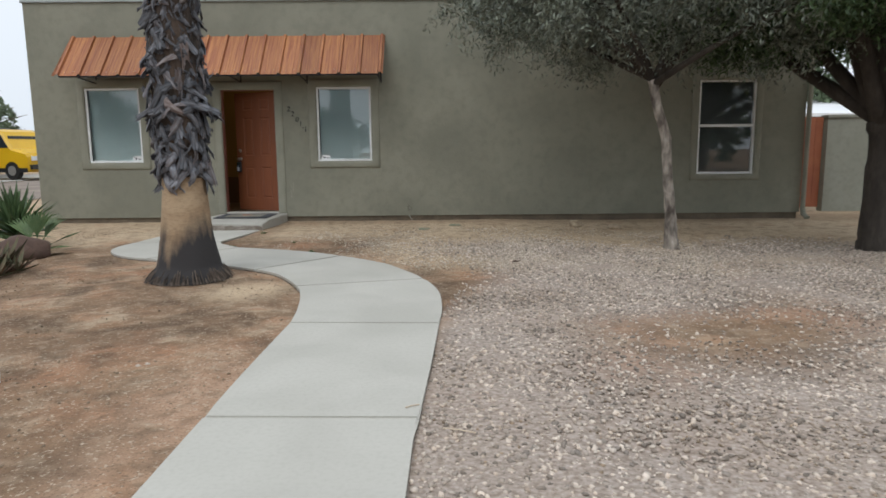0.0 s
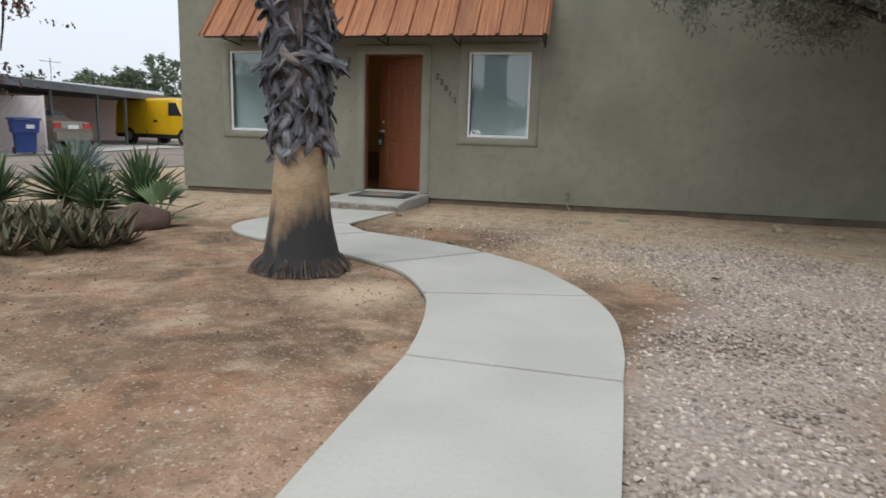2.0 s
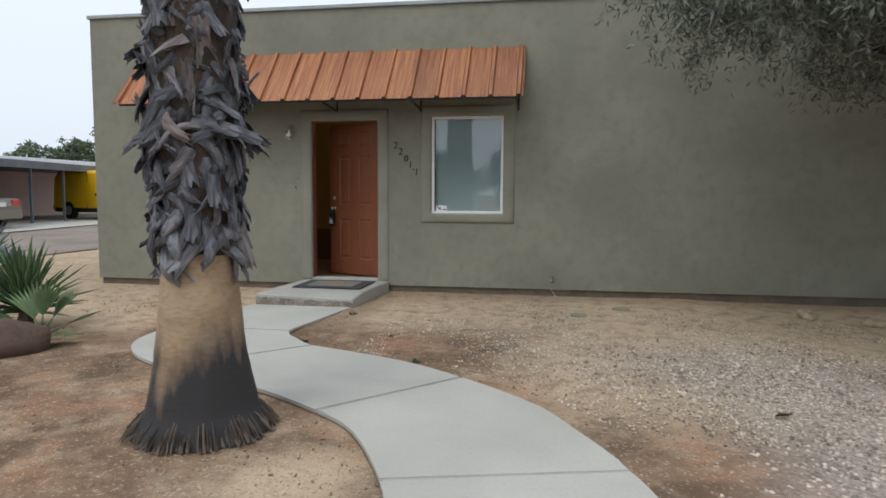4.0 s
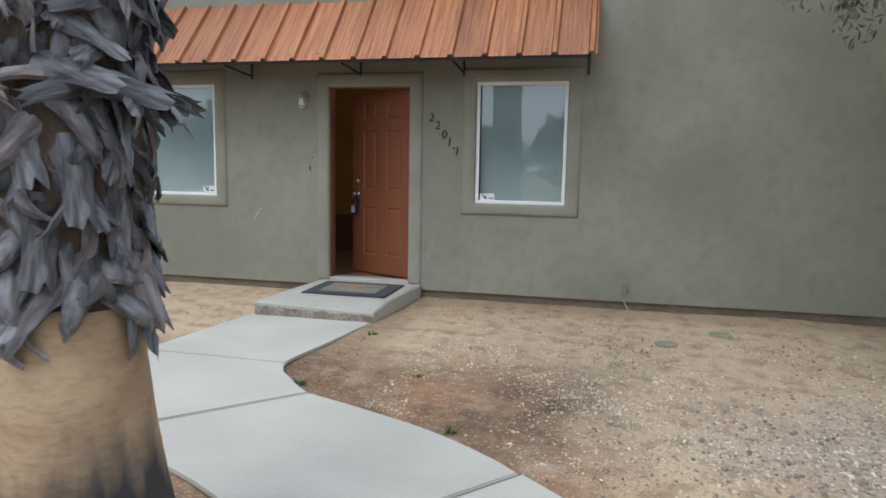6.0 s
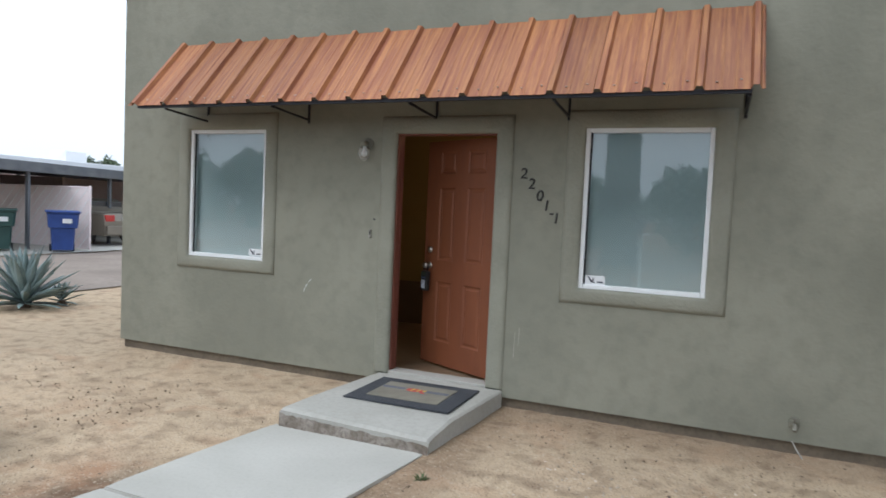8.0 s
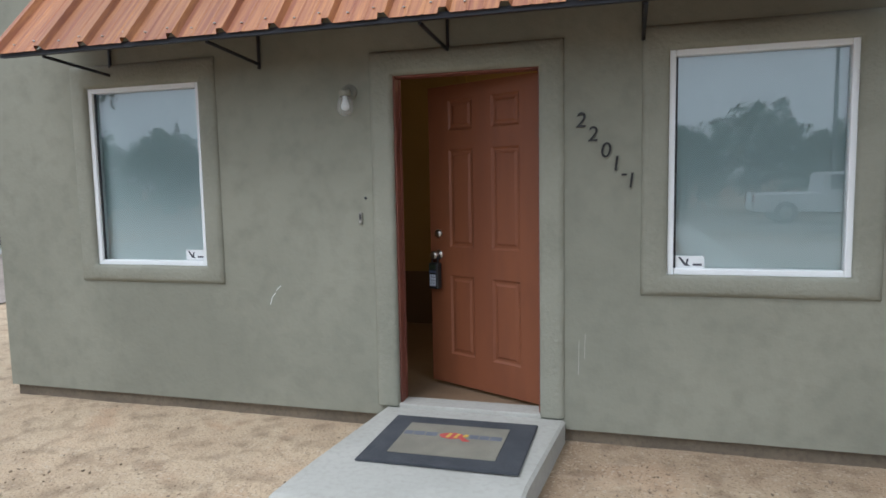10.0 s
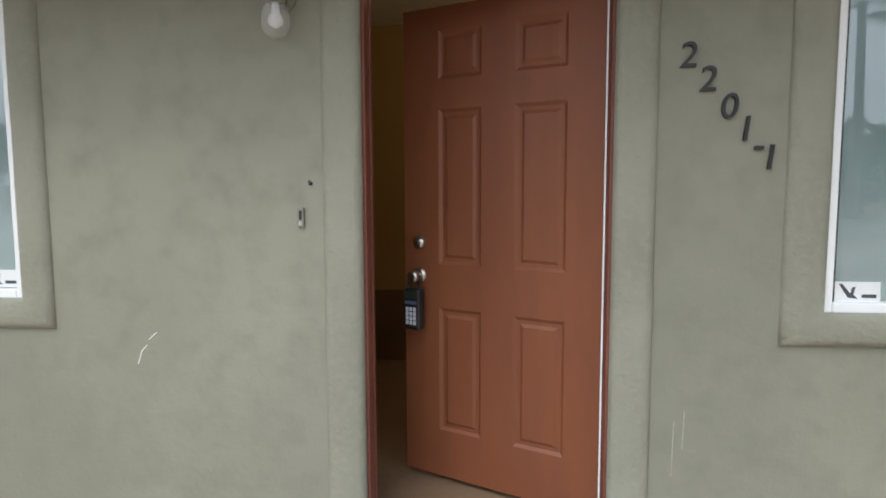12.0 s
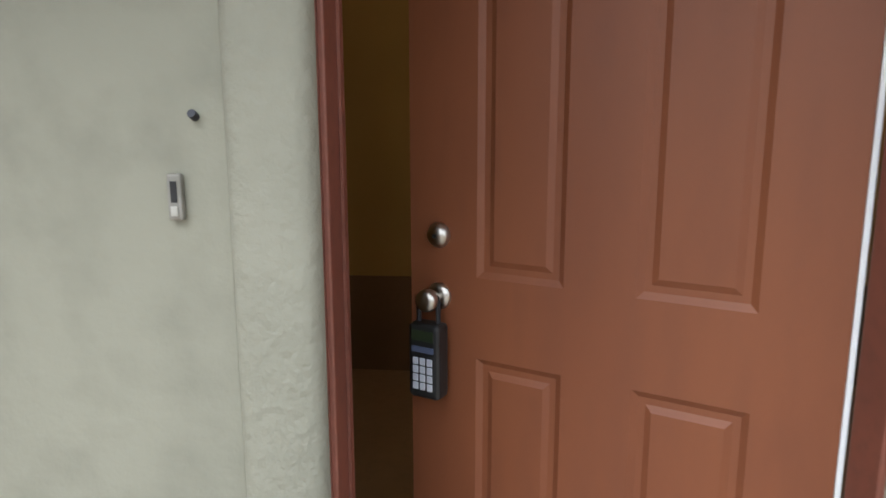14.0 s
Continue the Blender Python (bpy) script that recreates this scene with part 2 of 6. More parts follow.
def stony(x, y):
    """How much gravel lies at a place, 0 to 1."""
    edge = [(-0.6, -9), (-0.15, 1.8), (-0.05, 3.5), (0.15, 4.6), (0.35, 5.3), (0.35, 6.0), (0.1, 6.8), (-0.6, 7.6), (-1.1, 8.3), (-0.9, 9.0)]
    bound = float(np.interp(y, [p[1] for p in edge], [p[0] for p in edge]))
    a = min(max((x - bound) / (0.35 + 0.55 * max(y - 5.0, 0)), 0), 1)
    top = 8.95 + 0.25 * math.sin(1.7 * x) - 0.25 * min(max((1.5 - x) / 2, 0), 1)
    b = min(max((top - y) / 1.3, 0), 1)
    bare = noise.noise((x * 0.55 + 3.1, y * 0.5, 0.4))
    return a * b * min(max(1.12 - 2.3 * max(bare - 0.03, 0), 0.1), 1)


def ground_sheet():
    xs = [-1500, -400, -150, -70, -45, -32, *np.arange(-26, -8, 1.0), *np.arange(-8, 8.01, 0.1), *np.arange(9, 26, 1.5), 32, 45, 70, 150, 400, 1500]
    ys = [-1500, -400, -150, -70, -45, -32, *np.arange(-26, -3, 1.0), *np.arange(-3, 11.5, 0.1), *np.arange(12, 44, 1.0), 60, 100, 200, 500, 1500]
    verts, mask, smooth_band, pale, dark = [], [], [], [], []
    right_y, right_x = [p[1] for p in RIGHT_EDGE], [p[0] for p in RIGHT_EDGE]
    edge_y, edge_x = [p[1] for p in LEFT_EDGE], [p[0] for p in LEFT_EDGE]
    for y in ys:
        for x in xs:
            z = rise(x, y)
            if -8 <= x <= 8 and -3 <= y <= 11.5:
                z += 0.012 * noise.noise((x * 1.3, y * 1.3, 0)) + 0.005 * noise.noise((x * 6, y * 6, 2))
                mask.append(stony(x, y))
            else:
                mask.append(0.0)
            verts.append((x, y, z))
            away = (float(np.interp(y, edge_y, edge_x)) - x) / (0.45 + 0.2 * noise.noise((y * 0.8, 3, 0)))
            smooth_band.append(math.exp(-away * away) * min(max((4.0 - y) / 0.8, 0), 1) if away > -0.2 and y > -9 else 0.0)
            p = 0.9 * math.exp(-((x + 1.45) / 0.4) ** 2 - ((y - 5.4) / 0.45) ** 2)
            p = max(p, 0.75 * min(max((y - 8.3) / 0.8, 0), 1) * (1 if x < 1.2 else 0.35), 0.75 * min(max((-3.9 - x) / 0.5, 0), 1) * min(max((y - 7.6) / 0.8, 0), 1))
            p = max(p, 0.85 * min(max((x + 0.9) / 0.8, 0), 1) * min(max((y - 5.9) / 1.2, 0), 1))
            pale.append(min(p, 1.0))
            off = (x - float(np.interp(y, right_y, right_x))) / (0.42 + 0.25 * noise.noise((x * 1.5, y * 1.5, 9)))
            d = math.exp(-off * off) * min(max((y - 7.6) / 0.5, 0), 1) if off > -0.3 else 0.0
            d = max(d, 0.7 * min(max((y - 10.2) / 0.5, 0), 1) if y < 11.5 and x > -2.6 else 0.0)
            dark.append(d)
    w = len(xs)
    faces = [(r * w + c, r * w + c + 1, (r + 1) * w + c + 1, (r + 1) * w + c) for r in range(len(ys) - 1) for c in range(w - 1)]
    me = bpy.data.meshes.new("ground")
    me.from_pydata(verts, [], faces)
    me.polygons.foreach_set("use_smooth", [True] * len(faces))
    me.attributes.new("stony", "FLOAT", "POINT").data.foreach_set("value", mask)
    me.attributes.new("worn_band", "FLOAT", "POINT").data.foreach_set("value", smooth_band)
    me.attributes.new("pale_soil", "FLOAT", "POINT").data.foreach_set("value", pale)
    me.attributes.new("dark_soil", "FLOAT", "POINT").data.foreach_set("value", dark)
    return me


def dirt_material():
    m = bpy.data.materials.new("desert_dirt")
    m.use_nodes = True
    t = m.node_tree
    b = t.nodes["Principled BSDF"]
    co = t.nodes.new("ShaderNodeTexCoord")

    def grain(s, detail=6.0, dist=0.0):
        n = t.nodes.new("ShaderNodeTexNoise")
        n.inputs["Scale"].default_value, n.inputs["Detail"].default_value, n.inputs["Distortion"].default_value = s, detail, dist
        t.links.new(co.outputs["Object"], n.inputs["Vector"])
        return n.outputs["Fac"]

    def over(a, color, fac, low, high, amount=1.0):
        r = t.nodes.new("ShaderNodeMapRange")
        r.inputs["From Min"].default_value, r.inputs["From Max"].default_value, r.inputs["To Max"].default_value = low, high, amount
        t.links.new(fac, r.inputs["Value"])
        mx = t.nodes.new("ShaderNodeMix")
        mx.data_type = "RGBA"
        t.links.new(r.outputs["Result"], mx.inputs["Factor"])
        t.links.new(a, mx.inputs["A"])
        if isinstance(color, tuple):
            mx.inputs["B"].default_value = (*color, 1)
        else:
            t.links.new(color, mx.inputs["B"])
        return mx.outputs["Result"]

    def soil(name):
        k = t.nodes.new("ShaderNodeAttribute")
        k.attribute_name = name
        return k.outputs["Fac"]

    base = t.nodes.new("ShaderNodeRGB")
    base.outputs[0].default_value = (0.235, 0.15, 0.093, 1)
    c = over(base.outputs[0], (0.4, 0.3, 0.205), grain(1.9, 10, 0.3), 0.5, 0.6)
    c = over(c, (0.35, 0.19, 0.112), grain(1.0, 9, 0.3), 0.5, 0.62, 0.85)
    c = over(c, (0.125, 0.083, 0.054), grain(1.5, 11, 0.3), 0.5, 0.6, 0.8)
    c = over(c, (0.42, 0.275, 0.185), soil("worn_band"), 0.15, 0.75, 0.85)
    c = over(c, (0.56, 0.445, 0.305), soil("pale_soil"), 0.1, 0.9, 0.85)
    c = over(c, (0.17, 0.105, 0.065), soil("dark_soil"), 0.2, 0.8, 0.9)
    c = over(c, (0.25, 0.16, 0.1), grain(1.1, 10, 0.3), 0.5, 0.64, 0.55)
    c = over(c, (0.16, 0.11, 0.07), grain(14, 10, 0.2), 0.52, 0.68, 0.5)
    c = over(c, (0.34, 0.195, 0.115), grain(1.9, 9, 0.6), 0.55, 0.66, 0.75)
    c = over(c, (0.55, 0.415, 0.275), soil("pale_soil"), 0.2, 0.9, 0.65)
    c = over(c, (0.17, 0.11, 0.068), soil("dark_soil"), 0.4, 0.95, 0.35)
    c = over(c, (0.56, 0.47, 0.36), grain(52, 3), 0.58, 0.68, 0.6)
    c = over(c, (0.13, 0.09, 0.06), grain(80, 3), 0.57, 0.66, 0.65)
    c = over(c, (0.12, 0.08, 0.052), grain(6, 11, 0.1), 0.5, 0.68, 0.45)
    c = over(c, (0.45, 0.35, 0.25), grain(9, 11, 0.1), 0.54, 0.7, 0.35)
    att = t.nodes.new("ShaderNodeAttribute")
    att.attribute_name = "stony"
    grey = t.nodes.new("ShaderNodeValToRGB")
    grey.color_ramp.elements[0].position, grey.color_ramp.elements[1].position = 0.35, 0.7
    grey.color_ramp.elements[0].color, grey.color_ramp.elements[1].color = (0.26, 0.21, 0.17, 1), (0.5, 0.43, 0.38, 1)
    t.links.new(grain(38, 4), grey.inputs["Fac"])
    c = over(c, grey.outputs["Color"], att.outputs["Fac"], 0.15, 0.9, 0.85)
    t.links.new(c, b.inputs["Base Color"])
    b.inputs["Roughness"].default_value = 0.97
    b.inputs["Specular IOR Level"].default_value = 0.15
    bp = t.nodes.new("ShaderNodeBump")
    bp.inputs["Strength"].default_value, bp.inputs["Distance"].default_value = 0.8, 0.012
    t.links.new(grain(55, 8), bp.inputs["Height"])
    t.links.new(bp.outputs["Normal"], b.inputs["Normal"])
    return m


ground = part("ground", ground_sheet(), dirt_material())
tagged(ground, "bare reddish desert dirt yard with gravel patches", "ground", kind="structure")

# ---- curved concrete walk ----
walk_root = tagged(new("pavement"), "curved pale concrete garden walk with tooled joints", "walkway", kind="structure")
JOINTS = [(-9, -9), (-6.9, -6.95), (-4.6, -4.65), (-2.3, -2.35), (0.9, 0.88), (2.53, 2.5), (4.17, 4.12), (5.43, 5.72), (6.28, 7.12), (7.02, 7.86), (8.4, 8.38), (9.72, 9.72)]


def stretch_of(line, a, b):
    """The piece of an edge between two heights of the plan."""
    pts = [p for p in line if a + 1e-4 < p[1] < b - 1e-4]

    def at(y):
        return (float(np.interp(y, [p[1] for p in line], [p[0] for p in line])), y)
    return [at(a), *pts, at(b)]


LEFT, RIGHT = curve(LEFT_EDGE), curve(RIGHT_EDGE)
for (la, ra), (lb, rb) in zip(JOINTS, JOINTS[1:]):
    g = 0.006
    outline = stretch_of(RIGHT, ra + g, rb - g) + stretch_of(LEFT, la + g, lb - g)[::-1]
    part("slab", slab(outline, -0.14, 0.0, 0.008), CONCRETE, walk_root)
part("bedding", slab(stretch_of(RIGHT, -9, 9.7) + stretch_of(LEFT, -9, 9.7)[::-1], -0.2, -0.022), FOUNDATION, walk_root)

# ---- house ----
house_front = part("wall_front", wall(HOUSE_L, HOUSE_R, 0.085, HOUSE_TOP, WALL, WALL + 0.14, [WIN_L, WIN_R, WIN_3, DOOR]), STUCCO)
tagged(house_front, "olive green stucco front wall of the house", "wall", kind="structure")
foot = part("baseboard", wall(HOUSE_L + 0.03, HOUSE_R - 0.03, -0.3, 0.085, WALL + 0.03, WALL + 0.14, []), FOUNDATION)
tagged(foot, "dark recessed concrete stem wall under the stucco", "foundation", kind="structure")
BACK = 21.0
for name, x0, x1 in (("wall_west", HOUSE_L, HOUSE_L + 0.2), ("wall_east", HOUSE_R - 0.2, HOUSE_R)):
    tagged(part(name, box(x0, x1, WALL + 0.14, BACK, 0.0, HOUSE_TOP), STUCCO), "olive green stucco side wall of the house", "wall", kind="structure")
tagged(part("wall_north", box(HOUSE_L, HOUSE_R, BACK, BACK + 0.2, 0, HOUSE_TOP), STUCCO), "olive green stucco rear wall", "wall", kind="structure")
tagged(part("roof", box(HOUSE_L + 0.2, HOUSE_R - 0.2, WALL + 0.14, BACK, 3.2, 3.35), CONCRETE), "flat pale roof behind the parapet", "roof", kind="structure")
CAP = shade("parapet_cap", [(0.3, 0.33, 0.33), (0.36, 0.39, 0.385)], 2, 40, 0.6)
tagged(part("trim", box(HOUSE_L - 0.03, HOUSE_R + 0.03, WALL - 0.03, WALL + 0.23, HOUSE_TOP + 0.002, HOUSE_TOP + 0.05, 0.008), CAP), "grey metal cap along the parapet", "parapet cap", kind="structure")


def surround(name, hole, side, top, sill, wide, label):
    """A rounded stucco band round an opening, open at the foot of a door, mitred at its corners."""
    x0, x1, z0, z1 = hole
    outer = (x0 - side - wide, x1 + side + wide, z0 - sill, z1 + top)
    bm = bmesh.new()
    rings = []
    for u, d in ((0.0, 0.012), (0.0, -0.004), (0.05, -0.013), (0.14, -0.021), (0.26, -0.026), (0.8, -0.026), (0.92, -0.021), (1.022, -0.008), (1.022, 0.03)):
        a, b, c, e = (o + (i - o) * u for o, i in zip(outer, hole))
        ring = []
        for (xa, za), (xb, zb) in (((a, c), (a, e)), ((a, e), (b, e)), ((b, e), (b, c)), ((b, c), (a, c))):
            n = max(2, int(math.hypot(xb - xa, zb - za) / 0.12)) if u == 0 and d > 0 else len(rings[0][len(ring)])
            ring.append([bm.verts.new((xa + (xb - xa) * k / (n - 1), WALL + d + 0.0035 * noise.noise(((xa + (xb - xa) * k / (n - 1)) * 4, (za + (zb - za) * k / (n - 1)) * 4, u)), za + (zb - za) * k / (n - 1))) for k in range(n)])
        rings.append(ring)
    for p, q in zip(rings, rings[1:]):
        for s in range(4 if sill else 3):
            for k in range(len(p[s]) - 1):
                bm.faces.new((p[s][k], p[s][k + 1], q[s][k + 1], q[s][k]))
    bmesh.ops.remove_doubles(bm, verts=bm.verts, dist=0.0008)
    return tagged(part(name, bm, TRIM, smooth=True), label, "stucco surround", kind="structure")


surround("trim_window_west", WIN_L, 0.125, 0.15, 0.115, 0.004, "olive stucco band round the front window")
surround("trim_window_middle", WIN_R, 0.125, 0.13, 0.115, 0.012, "olive stucco band round the front window")
surround("trim_window_east", WIN_3, 0.11, 0.1, 0.1, 0.004, "olive stucco band round the sash window")
surround("trim_door", DOOR, 0.14, 0.14, 0, 0, "olive stucco band round the front door")


def window(name, hole, label, blind, sash=False):
    x0, x1, z0, z1 = hole
    root = tagged(new(name), label, "window", kind="structure")
    f = WALL + 0.006
    w = 0.036
    frame_ob = part("window_frame", box(x0, x0 + w, f, f + 0.07, z0, z1, 0.006), VINYL, root)
    part("jamb", box(x1 - w, x1, f, f + 0.07, z0, z1, 0.006), VINYL, root)
    part("head", box(x0 + w, x1 - w, f, f + 0.07, z1 - w, z1, 0.006), VINYL, root)
    part("sill", box(x0 + w, x1 - w, f, f + 0.07, z0, z0 + w, 0.006), VINYL, root)
    if sash:
        mid = (z0 + z1) / 2 + 0.03
        part("meeting_rail", box(x0 + w, x1 - w, f + 0.004, f + 0.066, mid - 0.022, mid + 0.022, 0.005), VINYL, root)
        spans = [(z0 + w, mid - 0.022), (mid + 0.022, z1 - w)]
    else:
        spans = [(z0 + w, z1 - w)]
        part("gasket", box(x0 + w, x0 + w + 0.012, f + 0.02, f + 0.03, z0 + w, z1 - w), BLACK, root)
    for a, b in spans:
        me = bpy.data.meshes.new("pane")
        me.from_pydata([(x0 + w, f + 0.034, a), (x1 - w, f + 0.034, a), (x1 - w, f + 0.034, b), (x0 + w, f + 0.034, b)], [], [(0, 1, 2, 3)])
        pane = part("pane", me, PANE, root)
        pane.visible_shadow = False
    # one sheet closes each opening; at the sash window it paints the dark room
    part("roller_blind", box(x0 + 0.002, x1 - 0.002, WALL + 0.086, WALL + 0.096, z0 + 0.002, z1 - 0.002), blind, root, "sheet behind the glass: drawn blind, dark room at the sash window")
    return root


window("window_1", WIN_L, "white vinyl picture window with drawn blue-green blind", BLIND)
window("window_2", WIN_R, "white vinyl picture window with drawn blue-green blind", BLIND)
window("window_3", WIN_3, "white vinyl sash window with dark room behind", DARKROOM, sash=True)
LABELWHITE = shade("sticker_white", [(0.72, 0.73, 0.72), (0.78, 0.78, 0.77)], 5, 60, 0.6)
LABELINK = shade("sticker_ink", [(0.05, 0.05, 0.06), (0.08, 0.08, 0.09)], 5, 60, 0.6)
for x, z in ((-4.885, 1.095), (-1.69, 1.09)):
    st = thing("sticker", (x, WALL + 0.036, z), "small white security sticker inside the window corner", "sticker", "window stickers")
    part("paper", box(-0.075, 0.075, -0.0015, 0.0, -0.035, 0.035), LABELWHITE, st)
    bm = bmesh.new()
    vs = [bm.verts.new((a, -0.003, b)) for a, b in ((-0.062, 0.028), (-0.05, 0.028), (-0.022, -0.006), (-0.018, 0.016), (-0.006, 0.02), (-0.012, -0.01), (0.004, -0.024), (-0.03, -0.02))]
    bm.faces.new(vs)
    part("emblem", bm, LABELINK, st, "dark winged emblem")
    part("text_bar", box(0.015, 0.062, -0.003, -0.002, -0.02, -0.008), LABELINK, st)

# ---- front door, ajar ----
x0, x1, z0, z1 = DOOR
door = tagged(new("door_1"), "rust-red six-panel front door standing ajar", "door", kind="structure")
JW = 0.014
jamb = part("jamb", box(x0, x0 + JW, WALL + 0.02, WALL + 0.115, z0, z1, 0.004), JAMB, door, "red painted door jamb")
part("jamb", box(x1 - JW, x1, WALL + 0.02, WALL + 0.115, z0, z1, 0.004), JAMB, door, "red painted door jamb")
part("head_jamb", box(x0 + JW, x1 - JW, WALL + 0.02, WALL + 0.115, z1 - JW, z1, 0.004), JAMB, door, "red painted head jamb")
part("threshold", box(x0, x1, WALL - 0.01, WALL + 0.14, 0.08, z0 + 0.012, 0.006), STEPMAT, door, "worn concrete threshold")
part("weatherstrip", box(x0 + JW + 0.0005, x0 + JW + 0.006, WALL + 0.09, WALL + 0.112, z0 + 0.02, z1 - 0.02), JAMB, door)
part("weatherstrip", box(x0 + 0.001, x0 + 0.004, WALL + 0.011, WALL + 0.0195, z0 + 0.015, z1), JAMB, door)
HINGE, AJAR, LEAF = (-2.506, 11.075), 26.0, 0.92
leaf_pose = pose(HINGE[0], HINGE[1], 0, 0, 0, 180 - AJAR)
ROWS_Z = [(0.385, 0.93), (1.12, 1.775), (1.9, 2.1)]
COLS_U = [(0.165, 0.385), (0.535, 0.742)]


def door_leaf():
    """A moulded slab, u along x from the hinge, front face towards +y here."""
    bm = bmesh.new()
    us = sorted({0.021, LEAF, *(c for p in COLS_U for c in p)})
    zs = sorted({z0 + 0.02, 2.195, *(c for p in ROWS_Z for c in p)})
    th = 0.022
    for sgn in (1, -1):
        for i in range(len(us) - 1):
            for k in range(len(zs) - 1):
                a, b, c, d = us[i], us[i + 1], zs[k], zs[k + 1]
                panel = (a, b) in COLS_U and (c, d) in ROWS_Z
                rings = [(0, 0)] if not panel else [(0, 0), (0.014, -0.009), (0.028, -0.009), (0.042, -0.002)]
                prev = None
                for ins, dep in rings:
                    ring = [bm.verts.new((p, sgn * (th + dep), q)) for p, q in ((a + ins, c + ins), (b - ins, c + ins), (b - ins, d - ins), (a + ins, d - ins))]
                    if prev:
                        for m in range(4):
                            bm.faces.new((prev[m], prev[(m + 1) % 4], ring[(m + 1) % 4], ring[m]))
                    prev = ring
                bm.faces.new(prev)
    a, b = zs[0], zs[-1]
    for p, q in (((0.021, a), (0.021, b)), ((LEAF, a), (LEAF, b)), ((0.021, a), (LEAF, a)), ((0.021, b), (LEAF, b))):
        bm.faces.new([bm.verts.new(v) for v in ((p[0], -th, p[1]), (q[0], -th, q[1]), (q[0], th, q[1]), (p[0], th, p[1]))])
    bmesh.ops.remove_doubles(bm, verts=bm.verts, dist=0.0005)
    return bm


leaf = part("leaf", door_leaf(), DOORPAINT, door, "rust-red moulded door leaf")
leaf.matrix_basis = leaf_pose
part("edge_strip", box(0.0105, 0.0205, -0.02, 0.0215, 0.18, 2.19, 0.002), VINYL, leaf, "unpainted white door edge")
for z in (0.42, 1.18, 1.98):
    part("hinge", tube([(-0.008, 0.024, z - 0.045), (-0.008, 0.024, z + 0.045)], 0.008, 8), CHROME, leaf, "brass-coloured hinge")
    part("hinge_leaf", box(-0.0055, -0.0032, -0.018, 0.022, z - 0.045, z + 0.045), CHROME, leaf)


def rosette(z, r, depth):
    bm = lathe([(r * 0.98, 0), (r, 0.004), (r * 0.86, depth * 0.6), (r * 0.6, depth)], 20)
    bmesh.ops.rotate(bm, verts=bm.verts, matrix=Matrix.Rotation(radians(-90), 3, "X"))
    bmesh.ops.translate(bm, verts=bm.verts, vec=(0.84, 0.022, z))
    return bm


part("deadbolt", rosette(1.21, 0.03, 0.022), CHROME, leaf, "nickel deadbolt", smooth=True)
part("keyway", box(0.835, 0.845, 0.04, 0.047, 1.206, 1.214), BLACK, leaf)
part("knob_rose", rosette(1.066, 0.032, 0.014), CHROME, leaf, "nickel knob rose", smooth=True)
bm = lathe([(0.012, 0), (0.012, 0.025), (0.024, 0.032), (0.027, 0.045), (0.024, 0.058), (0.012, 0.062)], 20)
bmesh.ops.rotate(bm, verts=bm.verts, matrix=Matrix.Rotation(radians(-90), 3, "X"))
bmesh.ops.translate(bm, verts=bm.verts, vec=(0.84, 0.03, 1.066))
part("knob", bm, CHROME, leaf, "nickel door knob", smooth=True)

# key safe hanging on the knob
safe = new("key_safe")
safe.matrix_basis = leaf_pose @ pose(0.843, 0.066, 0.928)
tagged(safe, "black key safe with white keypad hanging on the knob", "key safe")
bm = box(-0.042, 0.042, -0.024, 0.026, -0.095, 0.085, 0.012, seg=3)
part("body", bm, BLACK, safe)
part("screen", box(-0.03, 0.03, 0.0262, 0.028, 0.045, 0.07, 0.001), shade("lcd", [(0.02, 0.03, 0.015), (0.03, 0.04, 0.02)], 8, 60, 0.3), safe, "small dark display")
part("badge_strip", box(-0.03, 0.03, 0.0262, 0.0275, 0.018, 0.032, 0.001), shade("badge_blue", [(0.08, 0.1, 0.16), (0.1, 0.12, 0.2)], 8, 60, 0.4), safe, "blue-grey strip")
KEYMAT = shade("key_grey", [(0.5, 0.52, 0.58), (0.58, 0.6, 0.65)], 8, 60, 0.5)
for r in range(4):
    for c in range(3):
        part("key", box(-0.027 + c * 0.019, -0.012 + c * 0.019, 0.026, 0.0295, -0.012 - r * 0.02, 0.0055 - r * 0.02, 0.002), KEYMAT, safe)
part("shackle", tube([(-0.026 + 0.026 * (1 - math.cos(a)), 0.0, 0.08 + 0.055 + 0.02 * math.sin(a)) if 0 < a < math.pi else (-0.026 if a <= 0 else 0.026, 0, 0.075 if a in (-1, 9) else 0.135) for a in (-1, 0, 0.5, 1.0, 1.57, 2.1, 2.6, 3.1415, 9)], 0.006, 8), DARKSTEEL, safe, "steel shackle")

# ---- entry step, mat ----
bm = bmesh.new()
rows = [(9.69, -3.63, -2.475, 0.112, 0.078), (9.72, -3.625, -2.48, 0.127, 0.092), (10.05, -3.59, -2.46, 0.138, 0.13), (WALL - 0.012, -3.5, -2.37, 0.142, 0.142)]
tops, bases = [], []
for y, xa, xb, za, zb in rows:
    tops.append([bm.verts.new(p) for p in ((xa, y, za - 0.014), (xa + 0.015, y, za), (xb - 0.015, y, zb), (xb, y, zb - 0.014))])
    bases.append([bm.verts.new((xa, y, -0.15)), bm.verts.new((xb, y, -0.15))])
for k in range(3):
    for n in range(3):
        bm.faces.new((tops[k][n], tops[k][n + 1], tops[k + 1][n + 1], tops[k + 1][n]))
    bm.faces.new((bases[k][0], tops[k][0], tops[k + 1][0], bases[k + 1][0]))
    bm.faces.new((tops[k][3], bases[k][1], bases[k + 1][1], tops[k + 1][3]))
bm.faces.new((bases[0][0], bases[0][1], *tops[0][::-1]))
